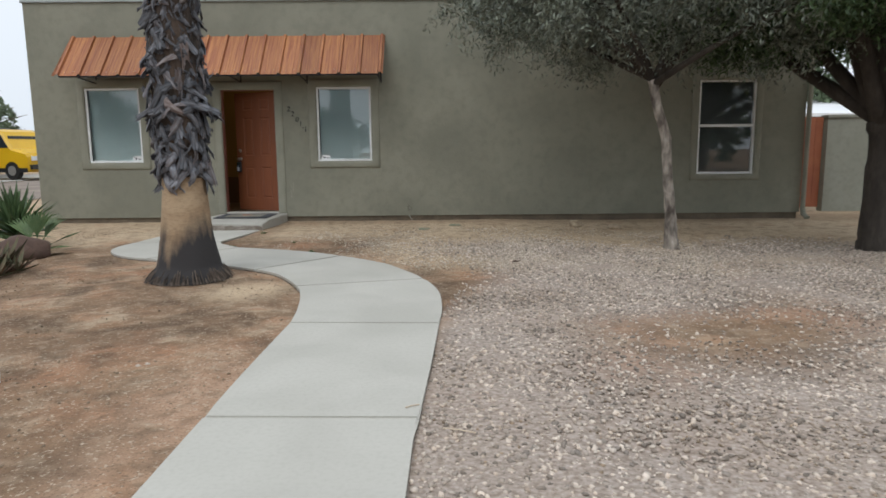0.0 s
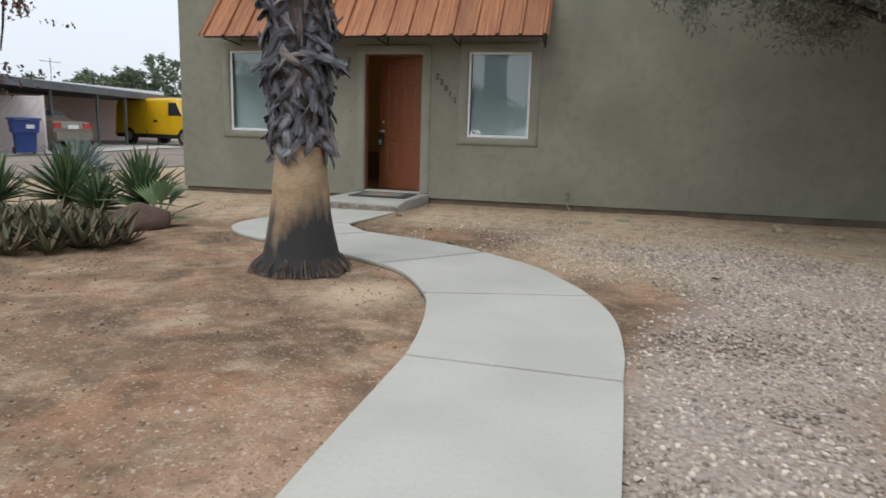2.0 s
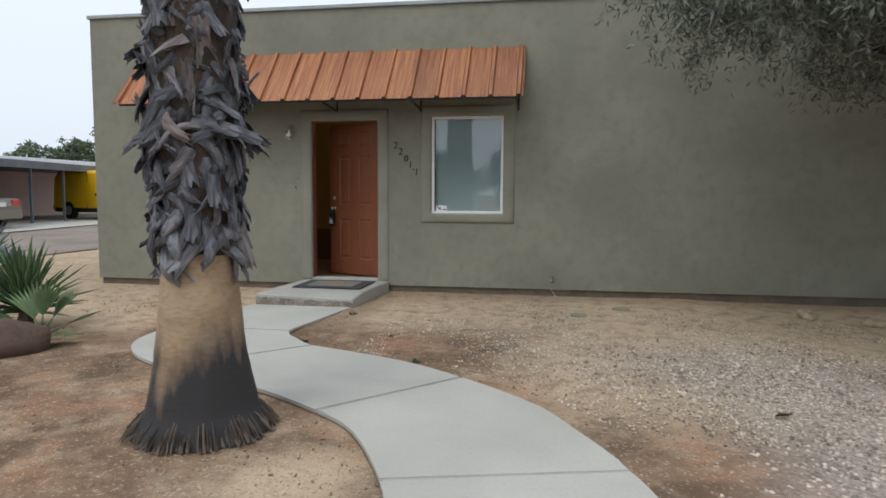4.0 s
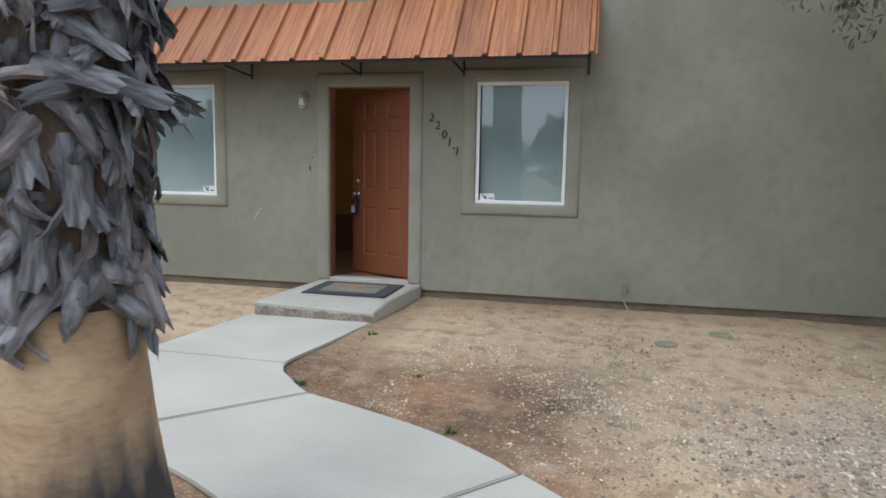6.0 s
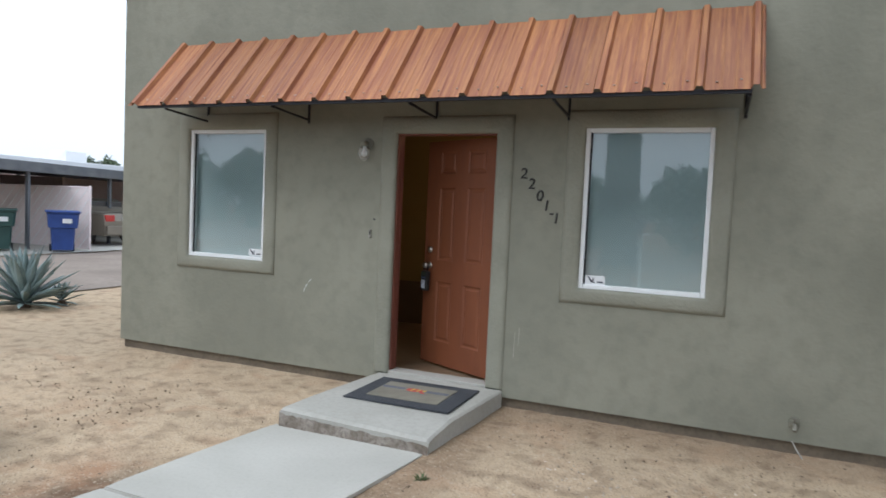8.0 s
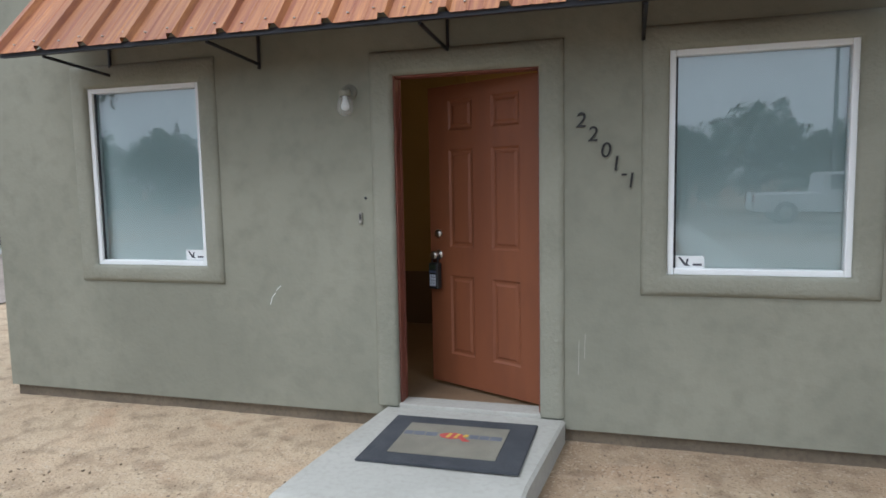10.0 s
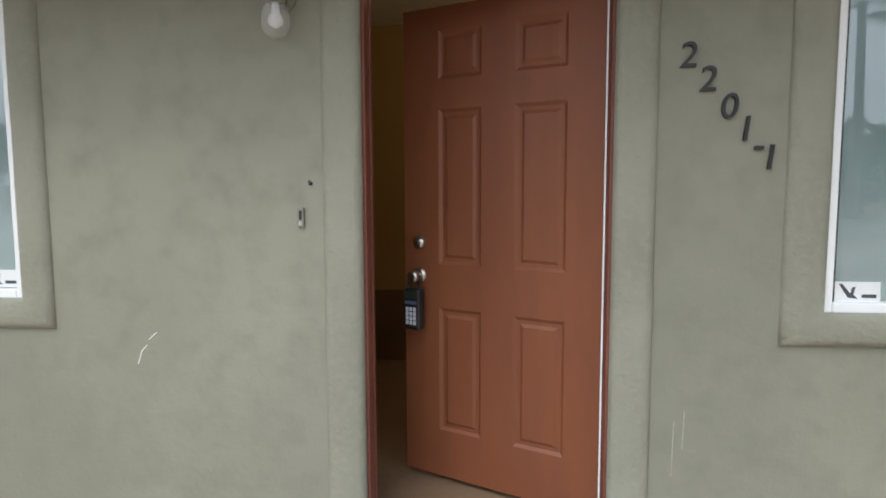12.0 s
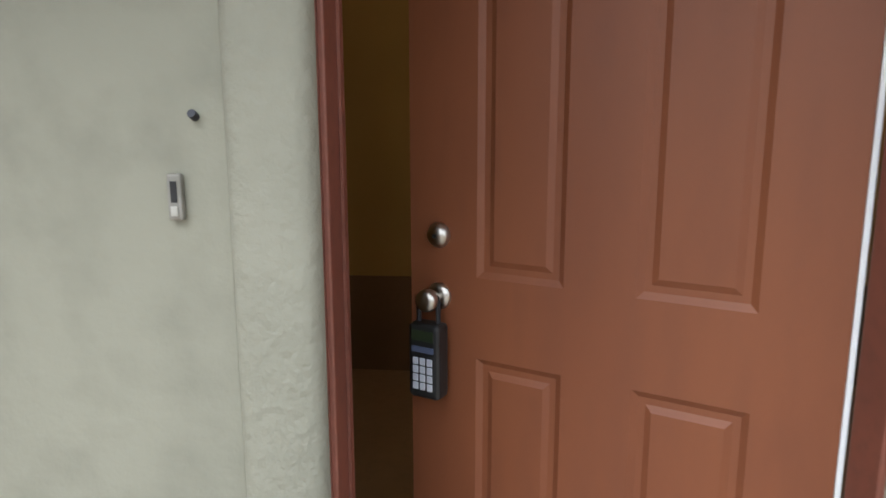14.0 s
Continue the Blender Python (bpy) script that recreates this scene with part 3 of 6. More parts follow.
bm.faces.new((bases[3][1], bases[3][0], *tops[3]))
step = tagged(part("step", bm, STEPMAT), "worn concrete entry step with chipped front edge", "step", kind="structure")
DIRTY = shade("soiled_concrete", [(0.2, 0.165, 0.13), (0.34, 0.3, 0.255), (0.09, 0.07, 0.055)], 9, 40, 0.95, bump=0.9, bump_scale=60, mix=0.7)
bm = bmesh.new()
rn = random.Random(4)
low, high = [], []
for k in range(40):
    u = k / 39
    x = -3.628 + 1.152 * u
    high.append(bm.verts.new((x, 9.69 - rn.uniform(0.002, 0.007), 0.096 - 0.034 * u - rn.uniform(0, 0.016))))
    low.append(bm.verts.new((x, 9.69 - rn.uniform(0.004, 0.014), -0.03)))
for k in range(39):
    bm.faces.new((low[k], low[k + 1], high[k + 1], high[k]))
part("riser_face", bm, DIRTY, step, "soiled, chipped riser face")
mat_ob = thing("doormat", (-2.945, 10.44, 0.1425), "tan doormat with black rubber border and red emblem", "doormat")
MATBLACK = shade("mat_rubber", [(0.045, 0.048, 0.055), (0.065, 0.068, 0.075)], 6, 150, 0.85, bump=0.5, bump_scale=250)
MATTAN = shade("mat_coir", [(0.22, 0.2, 0.155), (0.27, 0.245, 0.19), (0.16, 0.14, 0.11)], 6, 200, 0.98, bump=0.6, bump_scale=300)
mat_ob.matrix_basis = pose(-2.935, 10.44, 0.1425, 0.3, 0, 1)
part("border", slab([(-0.435, -0.325), (0.41, -0.325), (0.43, 0.325), (-0.42, 0.325)], 0, 0.012, 0.004), MATBLACK, mat_ob, "black rubber border")
part("field", slab([(-0.3, -0.21), (0.275, -0.21), (0.285, 0.21), (-0.295, 0.21)], 0.0125, 0.016), MATTAN, mat_ob, "faded tan centre")
MATRED = shade("mat_red", [(0.42, 0.07, 0.06), (0.48, 0.1, 0.08)], 8, 150, 0.95)
MATYEL = shade("mat_yellow", [(0.55, 0.33, 0.06), (0.6, 0.38, 0.08)], 8, 150, 0.95)
MATGREY = shade("mat_grey", [(0.12, 0.125, 0.15), (0.16, 0.165, 0.19)], 8, 150, 0.95)
part("emblem", slab([(-0.085 + 0.07 * (1 + math.cos(k * math.pi / 9)), 0.055 + 0.042 * math.sin(k * math.pi / 9)) for k in range(18)], 0.0162, 0.0176), MATRED, mat_ob, "red and yellow round emblem")
for a in (-0.045, 0.0):
    part("emblem_stripe", slab([(a, 0.03), (a + 0.018, 0.025), (a + 0.03, 0.085), (a + 0.012, 0.09)], 0.0178, 0.0186), MATYEL, mat_ob, "yellow stripe")
part("emblem_stripe", slab([(0.045, 0.045), (0.075, 0.05), (0.075, 0.085), (0.055, 0.085)], 0.0178, 0.0186), MATYEL, mat_ob, "yellow stripe")
part("emblem_ribbon", slab([(0.015, 0.05), (0.05, 0.045), (0.1, -0.01), (0.06, -0.015)], 0.0188, 0.0196), MATRED, mat_ob, "red tail")
for a, b in ((-0.29, -0.24), (-0.235, -0.17), (-0.165, -0.1), (0.085, 0.135), (0.14, 0.195), (0.2, 0.265)):
    part("text_bar", slab([(a, 0.035), (b, 0.035), (b, 0.085), (a, 0.085)], 0.0162, 0.0175), MATGREY, mat_ob)

# ---- rusted metal awning ----
AW0, AW1, AW_EAVE, AW_TOP = -5.77, -0.69, (10.33, 2.39), (WALL - 0.005, 3.07)
awning = thing("awning", (0, 0, 0), "rusted corrugated metal awning over door and windows", "awning")


def awning_sheet(x0, w):
    """One ribbed sheet between two ribs, in the plane of the slope."""
    run, drop = AW_TOP[0] - AW_EAVE[0], AW_TOP[1] - AW_EAVE[1]
    length = math.hypot(run, drop)
    up = Vector((0, run / length, drop / length))
    out = Vector((0, -drop / length, run / length))
    prof = [(-0.032, 0), (-0.018, 0.034), (0.018, 0.034), (0.032, 0), (w * 0.36, 0), (w * 0.375, 0.003), (w * 0.405, 0.003), (w * 0.42, 0), (w * 0.62, 0), (w * 0.635, 0.003), (w * 0.665, 0.003), (w * 0.68, 0), (w - 0.033, 0)]
    bm = bmesh.new()
    rows = []
    for s in np.linspace(0, length, 5):
        rows.append([bm.verts.new(Vector((x0 + u, AW_EAVE[0], AW_EAVE[1])) + up * s + out * h) for u, h in prof])
    for a, b in zip(rows, rows[1:]):
        for k in range(len(prof) - 1):
            bm.faces.new((a[k], a[k + 1], b[k + 1], b[k]))
    bmesh.ops.recalc_face_normals(bm, faces=bm.faces)
    geo = bmesh.ops.extrude_face_region(bm, geom=bm.faces[:])
    bmesh.ops.translate(bm, verts=[v for v in geo["geom"] if isinstance(v, bmesh.types.BMVert)], vec=-out * 0.0015)
    return bm


rnd = random.Random(5)
RIBS = [-5.76, -5.42, -5.1, -4.8, -4.49, -4.17, -3.85, -3.54, -3.23, -2.91, -2.6, -2.28, -1.965, -1.645, -1.33, -1.015, AW1]
SCREW = shade("screw_zinc", [(0.5, 0.48, 0.45), (0.6, 0.58, 0.55)], 8, 60, 0.4, metal=0.8)
for i in range(16):
    p = part("sheet", awning_sheet(RIBS[i], RIBS[i + 1] - RIBS[i]), RUST, awning)
    for u, s in ((0.1, 0.07), (0.24, 0.09)):
        part("screw", lathe([(0.008, 0), (0.008, 0.004), (0.003, 0.006)], 6, at=(RIBS[i] + u, AW_EAVE[0] + s * 0.66 - 0.001, AW_EAVE[1] + s * 0.75 + 0.003)), SCREW, awning)
part("end_rib", awning_sheet(AW1, 0.075), RUST, awning)
run = Vector((0, AW_TOP[0] - AW_EAVE[0], AW_TOP[1] - AW_EAVE[1]))
bm = bmesh.new()
bm.faces.new([bm.verts.new(p) for p in ((AW0 - 0.08, AW_EAVE[0], AW_EAVE[1]), (AW0 - 0.03, AW_EAVE[0], AW_EAVE[1]), (AW0 - 0.03, AW_TOP[0], AW_TOP[1]), (AW0 - 0.045, AW_TOP[0], AW_TOP[1]))])
bmesh.ops.solidify(bm, geom=bm.faces[:], thickness=0.002)
part("end_flap", bm, RUST, awning)
for x in (-5.45, -4.3, -3.05, -1.95, -0.72):
    br = part("bracket", tube([(x, WALL - 0.02, 2.33), (x, AW_EAVE[0] + 0.05, 2.365)], 0.011, 6), DARKSTEEL, awning, "thin black steel bracket")
    part("bracket_upright", tube([(x, WALL - 0.012, 2.3), (x, WALL - 0.012, 3.0)], 0.011, 6), DARKSTEEL, awning)
    part("bracket_rafter", tube([(x, AW_EAVE[0] + 0.04, 2.4), (x, WALL - 0.02, 3.035)], 0.011, 6), DARKSTEEL, awning)
part("eave_rail", box(AW0 + 0.02, AW1 - 0.02, AW_EAVE[0] + 0.02, AW_EAVE[0] + 0.05, 2.37, 2.4), DARKSTEEL, awning)
part("wall_rail", box(AW0 + 0.02, AW1 - 0.02, WALL - 0.03, WALL - 0.002, 2.96, 3.0), DARKSTEEL, awning)

# ---- house numbers ----


def letters(text, size, depth, shear=0.0):
    cu = bpy.data.curves.new("glyph", "FONT")
    cu.body, cu.size, cu.extrude, cu.shear = text, size, depth, shear
    cu.align_x, cu.align_y = "CENTER", "CENTER"
    ob = bpy.data.objects.new("glyph", cu)
    scene.collection.objects.link(ob)
    me = bpy.data.meshes.new_from_object(ob.evaluated_get(bpy.context.evaluated_depsgraph_get()))
    bpy.data.objects.remove(ob)
    return me


for ch, x, z in (("2", -2.284, 1.886), ("2", -2.218, 1.806), ("0", -2.148, 1.715), ("1", -2.092, 1.64), ("-", -2.048, 1.59), ("1", -2.011, 1.545)):
    d = part("house_number", letters(ch, 0.12, 0.006, 0.12), NUMBERS)
    d.matrix_basis = pose(x, WALL - 0.007, z, 90, 0, 0)
    tagged(d, "blackened metal house number %s on the stucco" % ch if ch != "-" else "blackened metal dash between the house numbers", "house number", "house numbers")

# ---- porch lamp, bell, tap ----
lamp = thing("wall_lamp", (-3.685, WALL, 2.06), "small glass jar porch lamp on a dark wall base", "wall lamp")
bm = lathe([(0.05, 0), (0.05, 0.012), (0.03, 0.02)], 16)
bmesh.ops.rotate(bm, verts=bm.verts, matrix=Matrix.Rotation(radians(90), 3, "X"))
bmesh.ops.translate(bm, verts=bm.verts, vec=(0, 0, 0.06))
part("base", bm, shade("lamp_base", [(0.16, 0.155, 0.12), (0.2, 0.19, 0.15)], 8, 60, 0.6), lamp, "painted wall base")
part("arm", tube([(0, -0.01, 0.065), (0, -0.06, 0.07), (0, -0.075, 0.055)], 0.014, 8), TRIM, lamp)
part("collar", lathe([(0.03, 0.03), (0.036, 0.035), (0.036, 0.06), (0.02, 0.065)], 16, at=(0, -0.075, 0)), TRIM, lamp)
g = part("globe", lathe([(0.03, 0.032), (0.042, 0.01), (0.05, -0.025), (0.048, -0.055), (0.035, -0.08), (0.012, -0.09)], 20, at=(0, -0.075, 0)), LAMPGLASS, lamp, "clear glass jar", smooth=True)
g.visible_shadow = False
part("bulb", lathe([(0.012, 0.03), (0.014, 0.0), (0.026, -0.025), (0.024, -0.045), (0.008, -0.056)], 16, at=(0, -0.075, 0)), VINYL, lamp, "white bulb", smooth=True)
bell = thing("doorbell", (-3.635, WALL, 1.343), "small tarnished doorbell beside the door", "doorbell")
part("body", box(-0.012, 0.012, -0.014, 0.0, -0.037, 0.037, 0.004), shade("bell_metal", [(0.22, 0.21, 0.18), (0.3, 0.285, 0.25)], 8, 90, 0.6, metal=0.4), bell)
part("button", box(-0.006, 0.006, -0.018, -0.0142, -0.03, -0.014, 0.002), STEPMAT, bell, "pale button")
part("slot", box(-0.005, 0.005, -0.0155, -0.0142, -0.008, 0.025), BLACK, bell)
sc = tagged(part("wall_hook", tube([(-3.598, WALL - 0.014, 1.472), (-3.598, WALL, 1.466)], 0.007, 8), DARKSTEEL), "small dark screw stub in the stucco", "screw")
tap = thing("hose_tap", (-0.285, WALL, 0.215), "small weathered hose tap low on the wall", "tap")
part("flange", box(-0.03, 0.03, -0.01, 0.0, -0.03, 0.03, 0.008), TRIM, tap)
TAPMETAL = shade("dull_tap_brass", [(0.2, 0.19, 0.15), (0.26, 0.245, 0.2)], 8, 60, 0.75, metal=0.2)
part("spout", tube([(0, -0.005, 0), (0, -0.06, 0.0), (0, -0.085, -0.03)], 0.013, 8), TAPMETAL, tap)
part("wheel", tube([(0, -0.05, 0.01), (0, -0.05, 0.045)], 0.007, 6), TAPMETAL, tap)
part("handle", lathe([(0.026, 0.045), (0.026, 0.053)], 10, at=(0, -0.05, 0)), TAPMETAL, tap)

SCRATCH = shade("bare_plaster", [(0.6, 0.6, 0.56), (0.7, 0.7, 0.66)], 8, 60, 0.9)
for pts in (((-4.262, 0.85), (-4.285, 0.825), (-4.302, 0.775)), ((-4.255, 0.87), (-4.22, 0.9))):
    part("scratch", tube([(x, WALL - 0.0005, z) for x, z in pts], 0.0025, 5), SCRATCH, house_front)
for x, za, zb in ((-2.295, 0.42, 0.62), (-2.26, 0.52, 0.66)):
    part("scratch", tube([(x, WALL - 0.0003, za), (x + 0.004, WALL - 0.0003, zb)], 0.0015, 5), STEPMAT, house_front)
pipe = thing("downspout", (HOUSE_R + 0.03, WALL - 0.05, 0), "painted metal downspout at the corner of the house", "downspout")
part("pipe", tube([(0, 0, 0.12), (0, 0, 3.5)], 0.04, 10), TRIM, pipe)
part("shoe", tube([(0, 0, 0.15), (0, -0.04, 0.06), (0.02, -0.14, 0.0)], 0.042, 10), TRIM, pipe)

# ---- room behind the door ----
MUSTARD = shade("mustard_wall_paint", [(0.34, 0.22, 0.07), (0.38, 0.25, 0.085)], 1.5, 40, 0.85)
WAINSCOT = shade("brown_lower_wall", [(0.14, 0.085, 0.045), (0.17, 0.1, 0.055)], 1.5, 40, 0.8)
TILE = shade("tan_floor_tile", [(0.19, 0.125, 0.075), (0.23, 0.155, 0.095), (0.15, 0.1, 0.06)], 2, 30, 0.45)
tagged(part("floor", box(HOUSE_L + 0.2, HOUSE_R - 0.2, WALL + 0.14, BACK, 0.02, 0.15), TILE), "tan tiled floor inside the entry", "floor", kind="structure")
RB = 13.35
tagged(part("wall_inside_upper", box(-5.0, -1.2, RB, RB + 0.1, 0.68, 2.6), MUSTARD), "mustard painted wall inside the entry", "wall", kind="structure")
tagged(part("wall_inside_lower", box(-5.0, -1.2, RB - 0.012, RB + 0.1, 0.15, 0.68), WAINSCOT), "dark brown lower wall inside the entry", "wall", kind="structure")
for name, xa in (("wall_inside_west", -5.1), ("wall_inside_east", -1.2)):
    tagged(part(name, box(xa, xa + 0.1, WALL + 0.16, RB + 0.1, 0.15, 2.6), MUSTARD), "mustard painted side wall inside the entry", "wall", kind="structure")
tagged(part("ceiling", box(-5.1, -1.1, WALL + 0.14, RB + 0.1, 2.6, 2.7), VINYL), "white ceiling inside the entry", "ceiling", kind="structure")
tagged(part("trim_inside", box(-3.6, -3.52, RB - 0.02, RB - 0.001, 0.682, 2.58, 0.003), MUSTARD), "mustard painted casing on the inside wall", "trim", kind="structure")

lamp2 = thing("ceiling_light", (-2.2, 12.3, 2.6), "small warm ceiling light inside the entry", "ceiling light")
part("shade", lathe([(0.14, -0.001), (0.14, -0.03), (0.1, -0.07), (0.03, -0.085)], 20), VINYL, lamp2, "white dome", smooth=True)
bulb = new("ceiling_bulb", bpy.data.lights.new("ceiling_bulb", "POINT"))
bulb.data.energy, bulb.data.color, bulb.data.shadow_soft_size = 6.0, (1.0, 0.72, 0.4), 0.1
bulb.location = (-2.2, 12.3, 2.42)

# ---- palm with dead frond bases ----
PALM = (-2.17, 5.96)


def palm_trunk_material():
    m = shade("palm_trunk_bark", [(0.3, 0.2, 0.118), (0.42, 0.305, 0.19), (0.2, 0.135, 0.085)], 3, 22, 0.95, bump=0.3, bump_scale=22, mix=0.5, stretch=(1, 1, 2.2), bump_dist=0.015)
    t = m.node_tree
    b = t.nodes["Principled BSDF"]
    src = b.inputs["Base Color"].links[0].from_socket
    co = t.nodes.new("ShaderNodeTexCoord")
    sep = t.nodes.new("ShaderNodeSeparateXYZ")
    t.links.new(co.outputs["Object"], sep.inputs["Vector"])
    n = t.nodes.new("ShaderNodeTexNoise")
    n.inputs["Scale"].default_value, n.inputs["Detail"].default_value = 5.0, 6.0
    st = t.nodes.new("ShaderNodeMapping")
    st.inputs["Scale"].default_value = (1.6, 1.6, 0.35)
    t.links.new(co.outputs["Object"], st.inputs["Vector"])
    t.links.new(st.outputs["Vector"], n.inputs["Vector"])

    def calc(op, a, v):
        k = t.nodes.new("ShaderNodeMath")
        k.operation = op
        t.links.new(a, k.inputs[0])
        if isinstance(v, float):
            k.inputs[1].default_value = v
        else:
            t.links.new(v, k.inputs[1])
        return k.outputs[0]

    # a scorch mark that climbs the trunk unevenly
    h = calc("SUBTRACT", calc("MULTIPLY", n.outputs["Fac"], 0.75), sep.outputs["Z"])
    h = calc("ADD", h, calc("MULTIPLY", sep.outputs["X"], 0.38))
    r = t.nodes.new("ShaderNodeMapRange")
    r.inputs["From Min"].default_value, r.inputs["From Max"].default_value = -0.2, 0.1
    t.links.new(h, r.inputs["Value"])
    mx = t.nodes.new("ShaderNodeMix")
    mx.data_type = "RGBA"
    t.links.new(r.outputs["Result"], mx.inputs["Factor"])
    t.links.new(src, mx.inputs["A"])
    mx.inputs["B"].default_value = (0.036, 0.033, 0.033, 1)
    t.links.new(mx.outputs["Result"], b.inputs["Base Color"])
    return m


PALMBARK = palm_trunk_material()
BOOT = shade("weathered_frond_base", [(0.045, 0.049, 0.06), (0.205, 0.212, 0.232), (0.12, 0.085, 0.068)], 6, 16, 0.75, bump=0.7, bump_scale=30, mix=0.65, stretch=(4, 4, 0.5), each=0.55)
FROND = shade("palm_frond", [(0.07, 0.12, 0.035), (0.11, 0.16, 0.05), (0.2, 0.17, 0.07)], 3, 30, 0.55, island=0.3)
t = BOOT.node_tree
hue, brown, who = t.nodes.new("ShaderNodeMapRange"), t.nodes.new("ShaderNodeMix"), t.nodes.new("ShaderNodeObjectInfo")
brown.data_type = "RGBA"
hue.inputs["From Min"].default_value, hue.inputs["From Max"].default_value, hue.inputs["To Max"].default_value = 0.74, 1.0, 0.5
target = t.nodes["Principled BSDF"].inputs["Base Color"]
t.links.new(target.links[0].from_socket, brown.inputs["A"])
brown.inputs["B"].default_value = (0.2, 0.115, 0.07, 1)
t.links.new(who.outputs["Random"], hue.inputs["Value"])
t.links.new(hue.outputs["Result"], brown.inputs["Factor"])
t.links.new(brown.outputs["Result"], target)
palm = thing("palm_tree", (PALM[0], PALM[1], -0.03), "tall fan palm with scorched base and shaggy dead frond skirt", "palm tree")


def palm_trunk():
    prof = [(0.335, -0.05), (0.335, 0.02), (0.325, 0.07), (0.296, 0.13), (0.272, 0.24), (0.245, 0.4), (0.222, 0.6), (0.198, 0.82), (0.19, 1.0), (0.2, 1.3), (0.215, 1.7), (0.2, 2.3), (0.2, 3.2), (0.19, 4.6), (0.16, 6.4), (0.1, 6.7)]
    zs = sorted({*np.linspace(-0.05, 1.1, 44).round(3), *(z for _, z in prof if z > 1.1)})
    n = 64
    bm = bmesh.new()
    rings = []
    for z in zs:
        r0 = float(np.interp(z, [p[1] for p in prof], [p[0] for p in prof]))
        ring = []
        for k in range(n):
            a = 2 * math.pi * k / n
            skirt = max(0, 0.13 - z) * 0.35 * (0.5 + noise.noise((math.cos(a) * 9, math.sin(a) * 9, z * 3)))
            rr = r0 * (1 + 0.03 * noise.noise((math.cos(a) * 2, math.sin(a) * 2, z * 3)) + 0.012 * noise.noise((math.cos(a) * 7, math.sin(a) * 7, z * 16))) + skirt + 0.002 * noise.noise((math.cos(a), math.sin(a), z * 40))
            ring.append(bm.verts.new((rr * math.cos(a), rr * math.sin(a), z)))
        rings.append(ring)
    for a, b in zip(rings, rings[1:]):
        for k in range(n):
            bm.faces.new((a[k], a[(k + 1) % n], b[(k + 1) % n], b[k]))
    bm.faces.new(rings[-1])
    return bm


part("trunk", palm_trunk(), PALMBARK, palm, smooth=True)


def boot_mesh(length, w0, bow, hook, fork, seed, curl=0.0):
    """One old leaf base: a broad channelled blade with a blunt, torn end, hanging along -z. bow: how far its middle stands off; hook: how far its end does."""
    rn = random.Random(seed)
    bm = bmesh.new()
    rows = 9
    front, back = [], []
    teeth = [rn.uniform(0, 1) for _ in range(5)]
    for i in range(rows + 1):
        s = i / rows
        w = w0 * (1.25 - 0.7 * s + 0.14 * math.sin(5 * s + seed)) * (1 + rn.uniform(-0.07, 0.07))
        z = -length * (s - 0.15 * abs(hook) * s * s)
        x = length * (bow * math.sin(math.pi * s) + hook * s * s) + rn.uniform(-0.003, 0.003)
        tw = curl * s
        fr, bk = [], []
        for n, c in enumerate((-1, -0.5, 0, 0.5, 1)):
            dz = fork * length * 0.3 * teeth[n] * max(0, (s - 0.72) / 0.28)
            cup = 0.45 * w * (c * c - 0.4) * (1 - 0.4 * s)
            px, py = x - cup, w * c
            px, py = px + math.sin(tw) * py * 0.8, py * math.cos(tw)
            fr.append(bm.verts.new((px, py, z + dz)))
            bk.append(bm.verts.new((px - 0.02 * (1 - 0.75 * s), py * 0.97, z + dz)))
        front.append(fr)
        back.append(bk)
    for g, flip in ((front, False), (back, True)):
        for a, b in zip(g, g[1:]):
            for c in range(4):
                q = (a[c], a[c + 1], b[c + 1], b[c])
                bm.faces.new(q[::-1] if flip else q)
    for i in (0, 4):
        for k in range(rows):
            bm.faces.new((front[k][i], front[k + 1][i], back[k + 1][i], back[k][i]))
    for k in range(4):
        bm.faces.new((front[rows][k], front[rows][k + 1], back[rows][k + 1], back[rows][k]))
    for v in bm.verts:
        v.co += Vector((rn.uniform(-1, 1), rn.uniform(-1, 1), rn.uniform(-1, 1))) * 0.0035
    me = finish(bm, "frond_base")
    me.materials.append(BOOT)
    return me


BOOTS = [boot_mesh(L, w, b, hk, f, i, c) for i, (L, w, b, hk, f, c) in enumerate([(0.3, 0.04, 0.2, -0.05, 0.9, 0.2), (0.34, 0.036, 0.16, -0.1, 0.7, 0.5), (0.26, 0.046, 0.1, 0.15, 1.0, -0.6), (0.32, 0.026, 0.16, -0.12, 0.5, 0.9), (0.22, 0.052, 0.06, 0.1, 0.8, 0.3), (0.36, 0.026, 0.12, 0.05, 0.5, -0.8), (0.2, 0.058, 0.05, 0.05, 0.5, 0.2), (0.28, 0.04, 0.04, 0.4, 0.9, -0.3), (0.4, 0.062, 0.1, 0.12, 0.5, 0.5), (0.36, 0.07, 0.06, 0.2, 0.6, -0.4)])]
bm = bmesh.new()
rnd = random.Random(12)
for k in range(460):
    a, r = rnd.uniform(0, 6.283), rnd.uniform(0.31, 0.37)
    w, l, o = rnd.uniform(0.003, 0.009), rnd.uniform(0.04, 0.14), rnd.uniform(0.0, 0.06)
    e, f = Vector((math.cos(a), math.sin(a), 0)), Vector((-math.sin(a), math.cos(a), 0))
    top, low = e * (r - 0.055) + Vector((0, 0, l)), e * (r + o) + Vector((0, 0, 0.01))
    v = [bm.verts.new(q) for q in (top - f * w * 0.5, top + f * w * 0.5, low + f * w, low - f * w, (top + low) / 2 + e * 0.02)]
    for i, j in ((0, 1), (1, 2), (2, 3), (3, 0)):
        bm.faces.new((v[i], v[j], v[4]))
